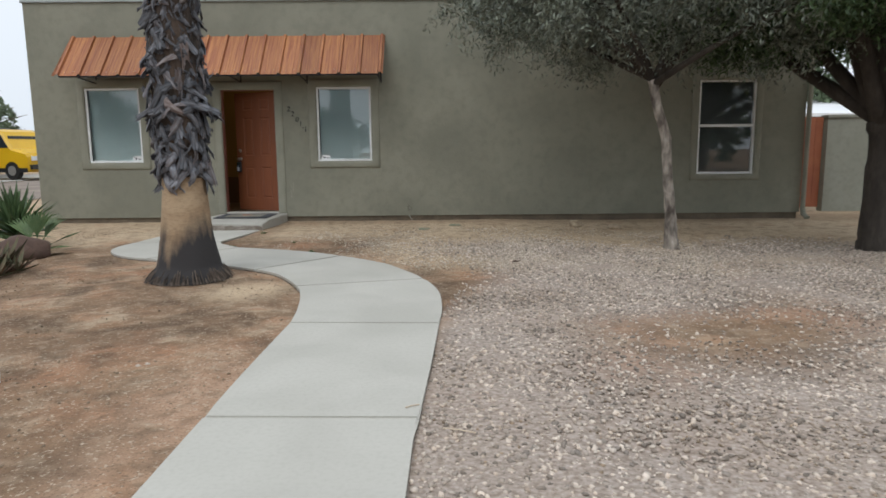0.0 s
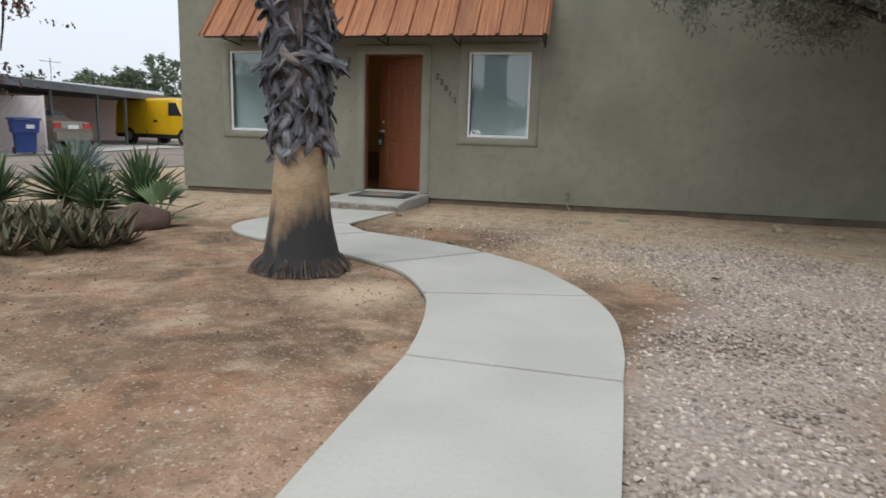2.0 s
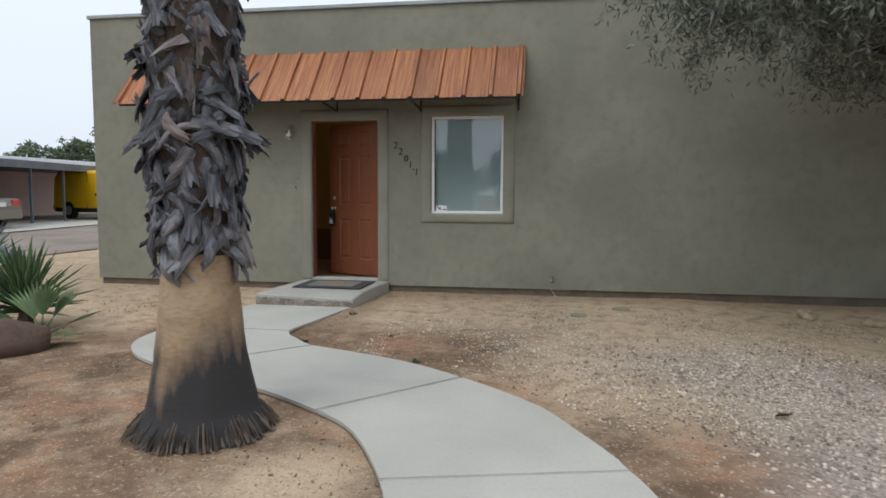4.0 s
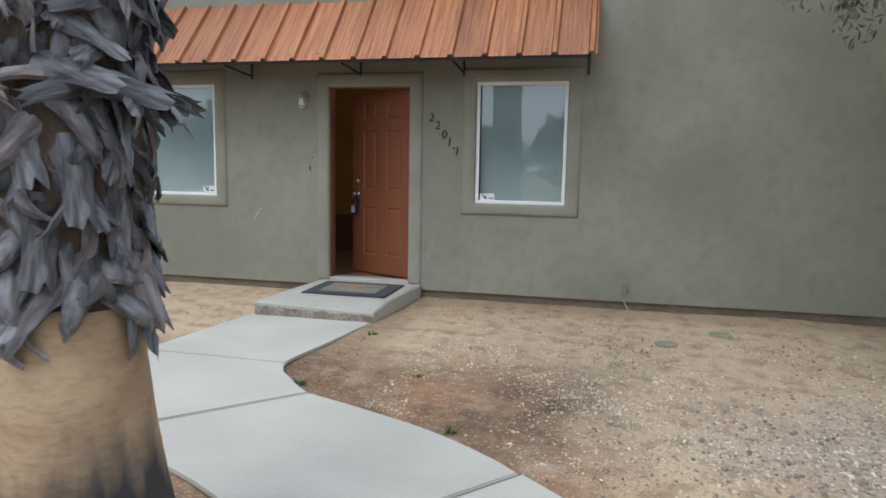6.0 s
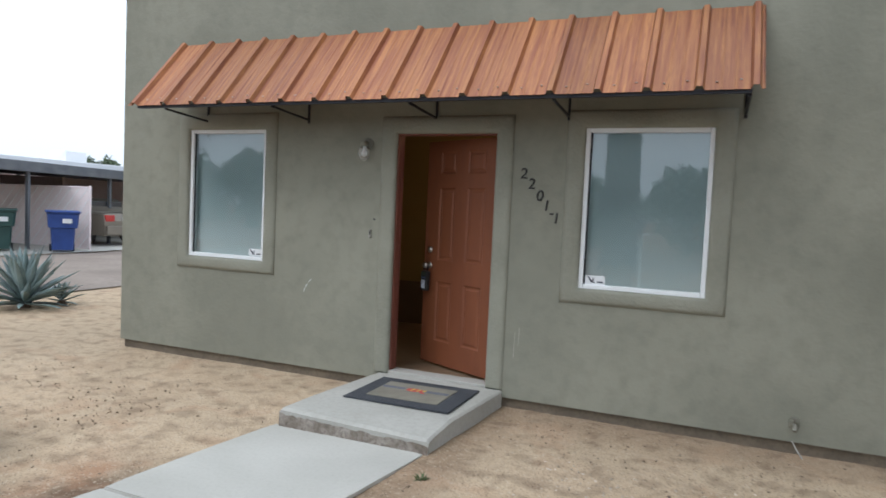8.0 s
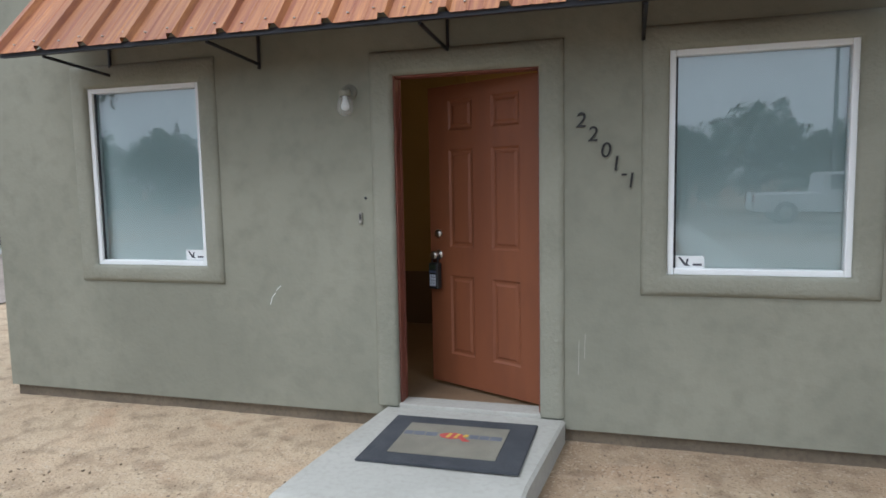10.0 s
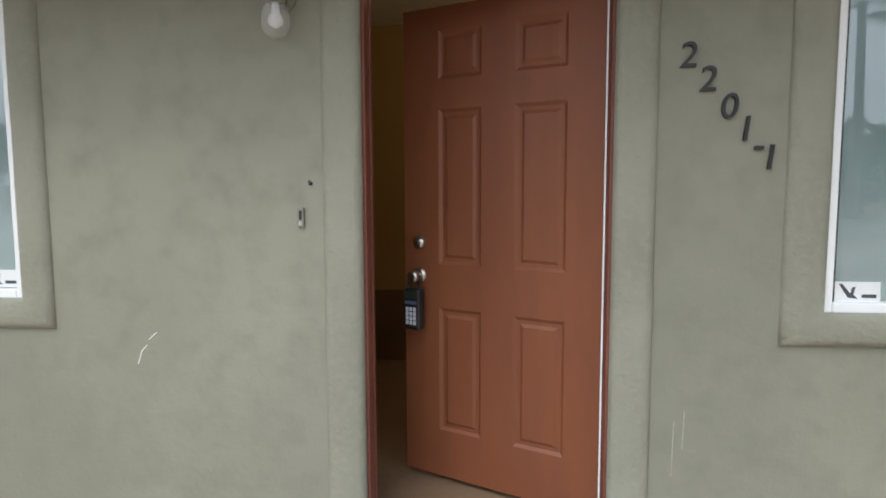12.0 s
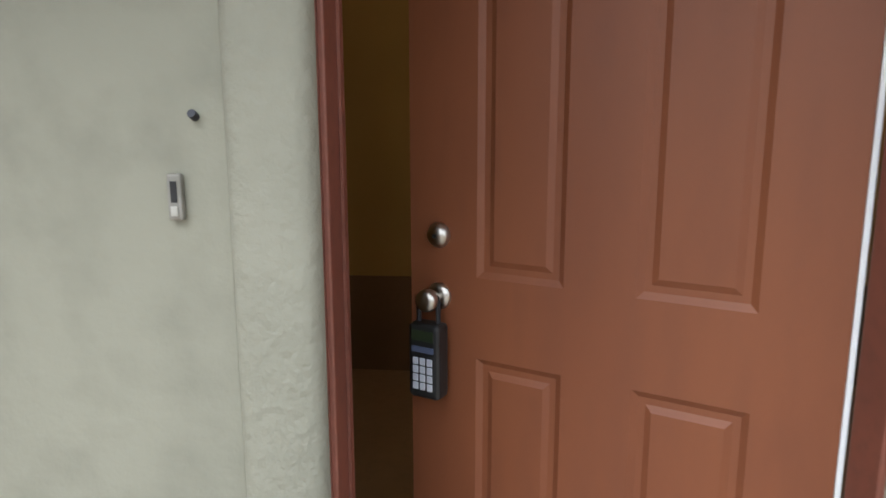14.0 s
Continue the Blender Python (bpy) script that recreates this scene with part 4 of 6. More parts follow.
tagged(part("root_fibre", bm, shade("root_fibre", [(0.07, 0.054, 0.043), (0.115, 0.088, 0.068)], 6, 30, 0.95, island=0.5), palm), kind="stuff")
rnd = random.Random(11)
count = 0
for level, z in enumerate(np.arange(0.86, 2.8, 0.083)):
    n = 13 if z < 1.4 else 14 if z < 2.0 else 16
    for k in range(n):
        a = 2 * math.pi * (k + 0.5 * (level % 2) + rnd.uniform(-0.25, 0.25)) / n
        if z < 1.4:
            tilt, r, sc, lean = rnd.uniform(-8, 9), 0.195 + 0.03 * (z - 0.86) / 0.6, rnd.uniform(0.62, 0.9), rnd.uniform(-44, 44)
            kinds = (0, 1, 2, 9, 5, 0, 8)
        elif z < 1.56:
            tilt, r, sc, lean = rnd.uniform(0, 20), 0.225, rnd.uniform(0.55, 0.82), rnd.choice((-1, 1)) * rnd.uniform(25, 80)
            kinds = (8, 9, 1, 2)
        elif z < 2.0:
            # stubs that still point up and out, and some that have folded over
            tilt, r, sc, lean = (rnd.uniform(145, 170), 0.205, rnd.uniform(0.5, 0.72), rnd.uniform(-28, 28)) if rnd.random() < 0.5 else (rnd.uniform(-2, 12), 0.225, rnd.uniform(0.5, 0.72), rnd.choice((-1, 1)) * rnd.uniform(20, 70))
            kinds = (8, 9, 2, 8, 4)
        else:
            tilt, r, sc, lean = (rnd.uniform(164, 177), 0.205, rnd.uniform(0.5, 0.7), rnd.uniform(-40, 40)) if rnd.random() < 0.5 else (rnd.uniform(-4, 6), 0.225, rnd.uniform(0.5, 0.7), rnd.choice((-1, 1)) * rnd.uniform(15, 60))
            kinds = (2, 4, 6, 9, 6)
        mesh = BOOTS[rnd.choice(kinds)]
        ob = new("frond_base", mesh)
        ob.parent = palm
        zz = z + rnd.uniform(-0.04, 0.04) + (0.2 if z < 1.5 else -0.02 if tilt > 90 else 0.12)
        ob.matrix_basis = pose(r * math.cos(a), r * math.sin(a), zz, 0, 0, math.degrees(a)) @ pose(0, 0, 0, lean, -tilt, 0) @ pose(0, 0, 0, 0, 0, rnd.uniform(-40, 40)) @ Matrix.Scale(sc, 4)
        count += 1
# a fibrous sheath and a tangle of smaller bases under the outer ones
# both coloured darker than the outer bases, as shade in the gaps
SHEATH = shade("shaded_fibre_sheath", [(0.035, 0.026, 0.02), (0.09, 0.06, 0.042), (0.02, 0.016, 0.014)], 9, 40, 0.95, bump=1.0, bump_scale=30, stretch=(1, 1, 0.4), bump_dist=0.03)
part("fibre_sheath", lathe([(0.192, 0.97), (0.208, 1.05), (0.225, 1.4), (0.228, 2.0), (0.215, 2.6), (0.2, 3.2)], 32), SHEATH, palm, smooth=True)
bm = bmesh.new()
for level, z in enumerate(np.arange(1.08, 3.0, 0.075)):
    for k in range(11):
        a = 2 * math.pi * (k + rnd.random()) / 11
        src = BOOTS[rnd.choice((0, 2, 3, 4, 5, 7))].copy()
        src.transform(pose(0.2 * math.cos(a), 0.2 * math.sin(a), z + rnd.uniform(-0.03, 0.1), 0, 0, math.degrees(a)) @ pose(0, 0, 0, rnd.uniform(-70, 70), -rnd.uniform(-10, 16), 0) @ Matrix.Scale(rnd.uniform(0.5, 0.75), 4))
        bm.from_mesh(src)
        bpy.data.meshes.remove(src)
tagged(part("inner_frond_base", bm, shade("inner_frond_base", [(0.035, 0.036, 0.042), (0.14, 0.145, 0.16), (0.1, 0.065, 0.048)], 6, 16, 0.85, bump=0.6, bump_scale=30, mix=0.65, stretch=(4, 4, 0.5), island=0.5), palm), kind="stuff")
# higher up the same bases, joined
bm = bmesh.new()
for level, z in enumerate(np.arange(2.9, 6.5, 0.12)):
    for k in range(9):
        a = 2 * math.pi * (k + 0.5 * (level % 2) + rnd.uniform(-0.25, 0.25)) / 9
        src = BOOTS[rnd.choice((2, 4, 6))].copy()
        src.transform(pose(0.19 * math.cos(a), 0.19 * math.sin(a), z, 0, 0, math.degrees(a)) @ pose(0, 0, 0, rnd.choice((-1, 1)) * rnd.uniform(15, 60), -rnd.uniform(-4, 16), 0) @ Matrix.Scale(0.75, 4))
        bm.from_mesh(src)
        bpy.data.meshes.remove(src)
tagged(part("upper_frond_base", bm, BOOT, palm), kind="stuff")


def fan_frond(bm, root, direction, stalk, blade, spread=150, fingers=15, droop=0.25):
    """A palmate leaf: a stalk and folded fingers."""
    d = Vector(direction).normalized()
    side = d.cross(Vector((0, 0, 1))).normalized()
    up = side.cross(d)
    tip = Vector(root) + d * stalk
    tube([root, tip], [0.014, 0.008], 5, bm)
    for k in range(fingers):
        a = radians(-spread / 2 + spread * k / (fingers - 1))
        e = (d * math.cos(a) + side * math.sin(a)).normalized()
        nrm = e.cross(up).normalized()
        w = blade * 0.05
        l = blade * (0.72 + 0.28 * math.cos(a))
        p0, p1 = tip, tip + e * l * 0.55 + up * 0.01
        p2 = tip + e * l + Vector((0, 0, -droop * l))
        v = [bm.verts.new(q) for q in (p0, p1 + nrm * w, p1 - up * w * 0.6, p1 - nrm * w, p2)]
        bm.faces.new((v[0], v[1], v[2]))
        bm.faces.new((v[0], v[2], v[3]))
        bm.faces.new((v[1], v[4], v[2]))
        bm.faces.new((v[2], v[4], v[3]))
    return bm


def crown_fronds(parent, z, n, stalk, blade, rn):
    for k in range(n):
        a, el = 2.399 * k, radians(rn.uniform(-25, 70))
        part("frond", fan_frond(bmesh.new(), (0, 0, z), (math.cos(a) * math.cos(el), math.sin(a) * math.cos(el), math.sin(el)), stalk, blade), FROND, parent)


crown_fronds(palm, 6.7, 22, 0.8, 0.8, random.Random(3))

# ---- shade trees ----
GREYLEAF = shade("grey_green_leaves", [(0.1, 0.118, 0.085), (0.155, 0.17, 0.125), (0.21, 0.215, 0.175)], 2, 20, 0.5, island=0.5, spec=0.5)
DARKLEAF = shade("dark_green_leaves", [(0.032, 0.06, 0.018), (0.048, 0.088, 0.025), (0.075, 0.108, 0.042)], 2, 20, 0.5, island=0.5, spec=0.5)
FARLEAF = shade("far_leaves", [(0.085, 0.115, 0.06), (0.125, 0.165, 0.09)], 1, 10, 0.7, island=0.35)
REDLEAF = shade("dull_red_leaves", [(0.1, 0.045, 0.04), (0.15, 0.07, 0.055), (0.1, 0.1, 0.05)], 3, 20, 0.6, island=0.4)
PALEBARK = shade("pale_peeling_bark", [(0.07, 0.055, 0.044), (0.48, 0.42, 0.355), (0.05, 0.038, 0.03)], 8, 14, 0.9, bump=0.8, bump_scale=22, mix=0.9, stretch=(1, 1, 0.4), bump_dist=0.02)
DARKBARK = shade("dark_bark", [(0.035, 0.028, 0.022), (0.065, 0.053, 0.042), (0.02, 0.016, 0.013)], 6, 30, 0.95, bump=0.9, bump_scale=26, stretch=(1, 1, 0.35), bump_dist=0.02)
ROUGHBARK = shade("furrowed_grey_bark", [(0.05, 0.04, 0.034), (0.16, 0.135, 0.115), (0.025, 0.02, 0.017)], 5, 14, 0.95, bump=1.0, bump_scale=14, mix=0.9, stretch=(1.6, 1.6, 0.3), bump_dist=0.05)
BROWNBARK = shade("brown_bark", [(0.1, 0.07, 0.05), (0.17, 0.12, 0.085), (0.06, 0.045, 0.035)], 6, 30, 0.95, bump=0.9, bump_scale=26, stretch=(1, 1, 0.35), bump_dist=0.02)


def crown_mesh(blobs, strands, leaves, leaf_l, leaf_w, hang, seed, low=0.0, bunch=22):
    """Leaves along many hanging twigs that start inside the blobs (x, y, z, rx, ry, rz)."""
    g = np.random.default_rng(seed)
    vol = np.array([b[3] * b[4] * b[5] for b in blobs])
    sprays = max(strands // bunch, 1)
    pick = g.choice(len(blobs), sprays, p=vol / vol.sum())
    B = np.array(blobs)[pick]
    d = g.normal(size=(sprays, 3))
    d /= np.linalg.norm(d, axis=1)[:, None]
    r = g.uniform(0.25, 1.0, sprays)[:, None] ** 0.6
    # each spray is a bunch of twigs round the end of a small branch
    heart = B[:, :3] + d * r * B[:, 3:]
    aim = g.normal(size=(sprays, 3)) * 0.5
    aim[:, 2] -= 0.8 * hang
    own = np.repeat(np.arange(sprays), -(-strands // sprays))[:strands]
    start = heart[own] + g.normal(size=(strands, 3)) * (0.12, 0.12, 0.09)
    lean = aim[own] + g.normal(size=(strands, 3)) * 0.35
    lean /= np.linalg.norm(lean, axis=1)[:, None]
    length = g.uniform(0.12, 0.5, strands) * g.uniform(0.6, 1.3, sprays)[own]
    s = np.linspace(0.05, 1, leaves)
    base = start[:, None] + lean[:, None] * (length[:, None] * s)[..., None] + g.normal(size=(strands, leaves, 3)) * 0.03
    base = base.reshape(-1, 3)
    if low:
        base = base[base[:, 2] > low + g.uniform(-0.1, 0.55, len(base))]
    n = len(base)
    e = g.normal(size=(n, 3))
    e[:, 2] -= 0.9 * hang
    e /= np.linalg.norm(e, axis=1)[:, None]
    f = np.cross(e, g.normal(size=(n, 3)))
    f /= np.linalg.norm(f, axis=1)[:, None] + 1e-9
    sz = g.uniform(0.6, 1.25, n)[:, None]
    v = np.stack([base, base + e * leaf_l * 0.45 * sz + f * leaf_w * 0.5 * sz, base + e * leaf_l * sz, base + e * leaf_l * 0.45 * sz - f * leaf_w * 0.5 * sz], 1).reshape(-1, 3)
    me = bpy.data.meshes.new("crown")
    me.vertices.add(len(v))
    me.vertices.foreach_set("co", v.ravel())
    me.loops.add(4 * n)
    me.loops.foreach_set("vertex_index", np.arange(4 * n))
    me.polygons.add(n)
    me.polygons.foreach_set("loop_start", np.arange(0, 4 * n, 4))
    me.polygons.foreach_set("loop_total", np.full(n, 4))
    me.update()
    return me


def limb(a, b, r0, r1, rn, bend=0.15, steps=6):
    a, b = Vector(a), Vector(b)
    side = Vector((rn.uniform(-1, 1), rn.uniform(-1, 1), rn.uniform(-0.3, 0.6))) * (b - a).length * bend
    pts = [a.lerp(b, i / steps) + side * math.sin(math.pi * i / steps) for i in range(steps + 1)]
    return tube(pts, [r0 + (r1 - r0) * i / steps for i in range(steps + 1)], 9, wobble=0.08, rnd=rn)


def tree(name, at, label, bark, leaf, trunk, radii, blobs, strands, leaves, leaf_l, leaf_w, hang, seed, limbs=9, low=0.0, limb_bark=None, bunch=22):
    rn = random.Random(seed)
    root = thing(name, (at[0], at[1], 0), label, "tree")
    pts = [Vector(p) for p in trunk]
    fine, rad = [], []
    for i in range(len(pts) - 1):
        for k in range(5):
            fine.append(pts[i].lerp(pts[i + 1], k / 5) + Vector((rn.uniform(-1, 1), rn.uniform(-1, 1), 0)) * radii[i] * 0.07)
            rad.append(radii[i] + (radii[i + 1] - radii[i]) * k / 5)
    fine.append(pts[-1])
    rad.append(radii[-1])
    part("trunk", tube(fine, rad, 14, wobble=0.07, rnd=rn), bark, root, smooth=True)
    for k in range(limbs):
        b = blobs[k % len(blobs)]
        end = (b[0] + rn.uniform(-0.7, 0.7) * b[3], b[1] + rn.uniform(-0.7, 0.7) * b[4], b[2] + rn.uniform(-0.3, 0.6) * b[5])
        start = pts[-1] if k % 3 else pts[-1].lerp(pts[-2], rn.uniform(0, 0.5))
        part("limb", limb(start, end, radii[-1] * rn.uniform(0.55, 0.85) if end[2] > start[2] + 0.3 else 0.03, 0.012, rn), limb_bark or bark, root, smooth=True)
    tagged(part("crown", crown_mesh(blobs, strands, leaves, leaf_l, leaf_w, hang, seed, low, bunch), leaf, root), kind="stuff")
    return root


T1 = (3.18, 8.05)
tree("shade_tree", T1, "slender tree with pale peeling bark and drooping grey-green leaves", PALEBARK, GREYLEAF,
     [(0.04, 0, -0.15), (0.02, 0, 0.05), (0, 0, 0.35), (-0.05, 0, 0.8), (-0.1, -0.02, 1.3), (-0.24, -0.02, 1.75), (-0.3, -0.03, 2.02)], [0.11, 0.085, 0.07, 0.062, 0.06, 0.058, 0.06],
     [(-0.3, -0.1, 3.3, 2.3, 1.9, 1.0), (-1.6, 0.4, 3.1, 1.2, 1.4, 0.7), (0.9, 0.2, 2.95, 1.6, 1.7, 0.85), (-0.6, 1.2, 3.0, 1.8, 1.0, 0.7), (-1.9, -0.6, 2.95, 0.8, 1.0, 0.55), (-0.2, 1.3, 4.1, 2.4, 1.8, 0.8), (1.2, 1.4, 3.3, 1.6, 1.2, 0.8)], 9000, 14, 0.078, 0.0185, 1.0, 21, 14, 1.9, DARKBARK)
T2 = (5.65, 7.85)
tree("shade_tree", T2, "dark-barked spreading tree with dense green leaves", DARKBARK, DARKLEAF,
     [(0.02, 0, -0.2), (0, 0, 0.1), (0.0, 0, 0.7), (0.02, 0, 1.25), (-0.02, 0, 1.5)], [0.2, 0.165, 0.145, 0.135, 0.16],
     [(0, -0.2, 3.4, 2.6, 2.4, 1.1), (-1.3, 0.6, 2.9, 1.4, 1.5, 0.65), (1.6, -0.5, 2.9, 1.6, 1.6, 0.8), (-0.6, -1.4, 3.1, 1.6, 1.2, 0.8), (2.8, 0.6, 3.0, 1.4, 1.6, 0.9), (-1.2, 1.6, 3.7, 2.0, 1.4, 0.9)], 13500, 14, 0.085, 0.024, 0.6, 22, 13, 1.95)

# ---- plants by the drive ----
SWORD = shade("yucca_leaf", [(0.05, 0.095, 0.035), (0.08, 0.135, 0.05), (0.12, 0.15, 0.07)], 4, 30, 0.5, each=0.3)
FANLEAF = shade("fan_leaf", [(0.06, 0.105, 0.03), (0.09, 0.15, 0.045), (0.14, 0.17, 0.06)], 4, 30, 0.5, each=0.3)
AGAVE = shade("agave_leaf", [(0.19, 0.255, 0.245), (0.26, 0.325, 0.31)], 4, 30, 0.55, each=0.2)
ALOE = shade("aloe_leaf", [(0.06, 0.085, 0.045), (0.17, 0.125, 0.08), (0.22, 0.1, 0.075)], 3, 7, 0.7, mix=0.9, island=0.55, spec=0.25)
DRYLEAF = shade("dry_leaf", [(0.24, 0.17, 0.1), (0.32, 0.24, 0.15)], 4, 30, 0.8, island=0.3)


def blade_mesh(length, width, fold, droop, n=6):
    """A sword leaf along +x, folded along its middle."""
    bm = bmesh.new()
    rows = []
    for i in range(n + 1):
        s = i / n
        w = width * (0.55 + 1.6 * s * (1 - s)) * (1 - s ** 5) + 0.0008
        z = -droop * length * s * s
        rows.append([bm.verts.new((length * s, -w, z + fold * w)), bm.verts.new((length * s, 0, z)), bm.verts.new((length * s, w, z + fold * w)), bm.verts.new((length * s, 0, z - 0.006 * (1 - s) - 0.0008))])
    for a, b in zip(rows, rows[1:]):
        for k in range(4):
            bm.faces.new((a[k], a[(k + 1) % 4], b[(k + 1) % 4], b[k]))
    return bm


def sword_plant(name, at, label, category, mat, n, length, width, low, high, droop, seed, stem=0.1, size=1.0):
    rn = random.Random(seed)
    root = thing(name, (at[0], at[1], rise(*at) - 0.02), label, category)
    meshes = [finish(blade_mesh(length * q, width, 0.5, droop * d), "leaf", True) for q, d in ((1, 0.6), (0.85, 1.2), (1.08, 0.2))]
    for me in meshes:
        me.materials.append(mat)
    part("stem", lathe([(0.07, 0), (0.08, stem * 0.6), (0.05, stem + 0.05)], 10), BROWNBARK, root)
    for k in range(n):
        el = low + (high - low) * (k / n) ** 0.8
        ob = new("leaf", meshes[rn.randrange(3)])
        ob.parent = root
        ob.matrix_basis = pose(0, 0, stem + 0.03 + 0.1 * k / n, 0, 0, 137.5 * k + rn.uniform(-12, 12)) @ pose(0.03, 0, 0, rn.uniform(-15, 15), -(el + rn.uniform(-8, 8)), 0) @ Matrix.Scale(size * rn.uniform(0.85, 1.1), 4)
    return root


sword_plant("yucca", (-6.43, 8.25), "dark green spiky yucca beside the dirt drive", "yucca", SWORD, 110, 0.6, 0.03, -12, 84, 0.06, 1, 0.12)
sword_plant("yucca", (-7.2, 7.95), "low dark green spiky yucca in the bed", "yucca", SWORD, 70, 0.5, 0.028, -5, 75, 0.08, 2, 0.08)
sword_plant("yucca", (-5.75, 8.0), "low dark green spiky yucca in the bed", "yucca", SWORD, 70, 0.44, 0.027, -5, 75, 0.1, 3, 0.06)
sword_plant("yucca", (-5.2, 8.1), "green spiky yucca beside a brown rock", "yucca", SWORD, 95, 0.56, 0.03, 0, 84, 0.06, 4, 0.16)
sword_plant("agave", (-9.52, 11.97), "grey-blue agave at the edge of the yard", "agave", AGAVE, 64, 0.72, 0.055, 0, 86, 0.1, 5, 0.04)
sword_plant("agave", (-9.42, 12.45), "small grey-blue agave at the edge of the yard", "agave", AGAVE, 18, 0.27, 0.03, 0, 75, 0.1, 6, 0.03)

seedling = thing("fan_palm_seedling", (-4.72, 7.72, rise(-4.72, 7.72) - 0.02), "small light green fan palm seedling beside the rock", "palm seedling")
rn = random.Random(8)
for k, (az, el) in enumerate(((100, 75), (20, 25), (-30, 10), (200, 30), (150, 50), (-80, 20), (60, 55))):
    a, e = radians(az), radians(el)
    part("frond", fan_frond(bmesh.new(), (0, 0, 0.05), (math.cos(a) * math.cos(e), math.sin(a) * math.cos(e), math.sin(e)), 0.18, 0.38, 60, 9, 0.06), FANLEAF, seedling)


def aloe(at, size, seed):
    rn = random.Random(seed)
    bm = bmesh.new()
    for k in range(13):
        el = 4 + 52 * k / 13
        piece = blade_mesh(0.26 * rn.uniform(0.8, 1.1), 0.02, 0.5, -0.25, 4)
        bmesh.ops.transform(piece, matrix=pose(0, 0, 0.03, 0, 0, 137.5 * k + rn.uniform(-15, 15)) @ pose(0.01, 0, 0, rn.uniform(-20, 20), -el, 0), verts=piece.verts)
        me = bpy.data.meshes.new("leaf")
        piece.to_mesh(me)
        piece.free()
        bm.from_mesh(me)
        bpy.data.meshes.remove(me)
    root = thing("aloe", (at[0], at[1], rise(*at) - 0.01), "small green and reddish aloe rosette in the planting bed", "aloe", "aloes in the bed")
    ob = part("leaves", bm, ALOE, root)
    ob.scale = (size, size, size)
    return root


rn = random.Random(17)
for k in range(150):
    u, v = rn.random(), rn.random()
    near = Vector((-3.95, 6.12)).lerp(Vector((-5.6, 4.85)), u)
    far = Vector((-4.85, 6.95)).lerp(Vector((-7.3, 7.2)), u)
    x, y = near.lerp(far, v) + Vector((rn.uniform(-0.1, 0.1), rn.uniform(-0.1, 0.1)))
    aloe((x, y), rn.uniform(0.6, 1.35), k)


def rock(at, size, label, mat, seed, group=""):
    bm = bmesh.new()
    bmesh.ops.create_icosphere(bm, subdivisions=3, radius=1.0)
    for v in bm.verts:
        k = 1 + 0.28 * noise.noise(v.co * 1.1 + Vector((seed, 0, 0))) + 0.09 * noise.noise(v.co * 3 + Vector((seed, 4, 0)))
        v.co = Vector((v.co.x * size[0] * k, v.co.y * size[1] * k, max(v.co.z, -0.35) * size[2] * k))
    ob = part("rock", bm, mat, smooth=True)
    ob.matrix_basis = pose(at[0], at[1], rise(*at) + size[2] * 0.33, 0, 0, 40 * seed)
    return tagged(ob, label, "rock", group)


REDROCK = shade("brown_rock", [(0.085, 0.053, 0.04), (0.13, 0.08, 0.06), (0.055, 0.037, 0.03)], 5, 30, 0.9, bump=0.6, bump_scale=30)
TANROCK = shade("tan_rock", [(0.3, 0.22, 0.14), (0.5, 0.4, 0.28), (0.13, 0.09, 0.055)], 9, 60, 0.9, bump=0.6, bump_scale=50)
rock((-4.62, 7.25), (0.3, 0.22, 0.21), "reddish brown boulder in the planting bed", REDROCK, 1)
rock((2.4, 10.1), (0.125, 0.1, 0.085), "tan fist-sized rock on the dirt by the wall", TANROCK, 2)
rock((2.95, 9.87), (0.13, 0.09, 0.055), "flat pale rock on the dirt by the wall", TANROCK, 3)
LID = shade("green_lid", [(0.2, 0.22, 0.145), (0.24, 0.25, 0.17), (0.4, 0.31, 0.215)], 8, 14, 0.9, mix=0.9)
for x, y, s in ((0.0, 9.7, 0.09), (0.48, 10.12, 0.1)):
    ob = part("valve_lid", lathe([(s, 0), (s, 0.012), (s * 0.9, 0.018)], 20), LID)
    ob.matrix_basis = pose(x, y, rise(x, y) + 0.001)
    tagged(ob, "round faded green irrigation lid in the dirt", "valve lid", "irrigation lids")

# ---- sale sign on a white post ----
sign = thing("yard_sign", (-2.12, 3.08, rise(-2.12, 3.08)), "white wooden yard sign post with hanging blue and white board", "yard sign", rz=14)
SIGNWHITE = shade("sign_white", [(0.7, 0.72, 0.73), (0.78, 0.79, 0.79), (0.6, 0.6, 0.58)], 3, 40, 0.5, mix=0.3)
SIGNBLUE = shade("sign_blue", [(0.02, 0.08, 0.22), (0.025, 0.095, 0.25)], 3, 40, 0.4)
part("post", box(-0.023, 0.023, -0.023, 0.023, -0.1, 1.53, 0.005), SIGNWHITE, sign)
part("crossarm", box(-0.7, 0.145, -0.02, 0.02, 1.325, 1.375, 0.004), SIGNWHITE, sign)
board = part("board", box(-0.66, -0.035, -0.008, 0.008, 0.85, 1.3, 0.002), SIGNWHITE, sign, "white and blue board")
part("blue_field", box(-0.655, -0.04, -0.0095, -0.0082, 1.12, 1.297), SIGNBLUE, board)
part("blue_field", box(-0.655, -0.04, -0.0095, -0.0082, 0.855, 1.035), SIGNBLUE, board)
num = part("lettering", letters("277", 0.08, 0.0006), SIGNWHITE, board)
num.matrix_basis = pose(-0.12, -0.0105, 0.905, 90, 0, 0)
num = part("lettering", letters("m", 0.05, 0.0006), SIGNWHITE, board)
num.matrix_basis = pose(-0.085, -0.0105, 1.0, 90, 0, 0)
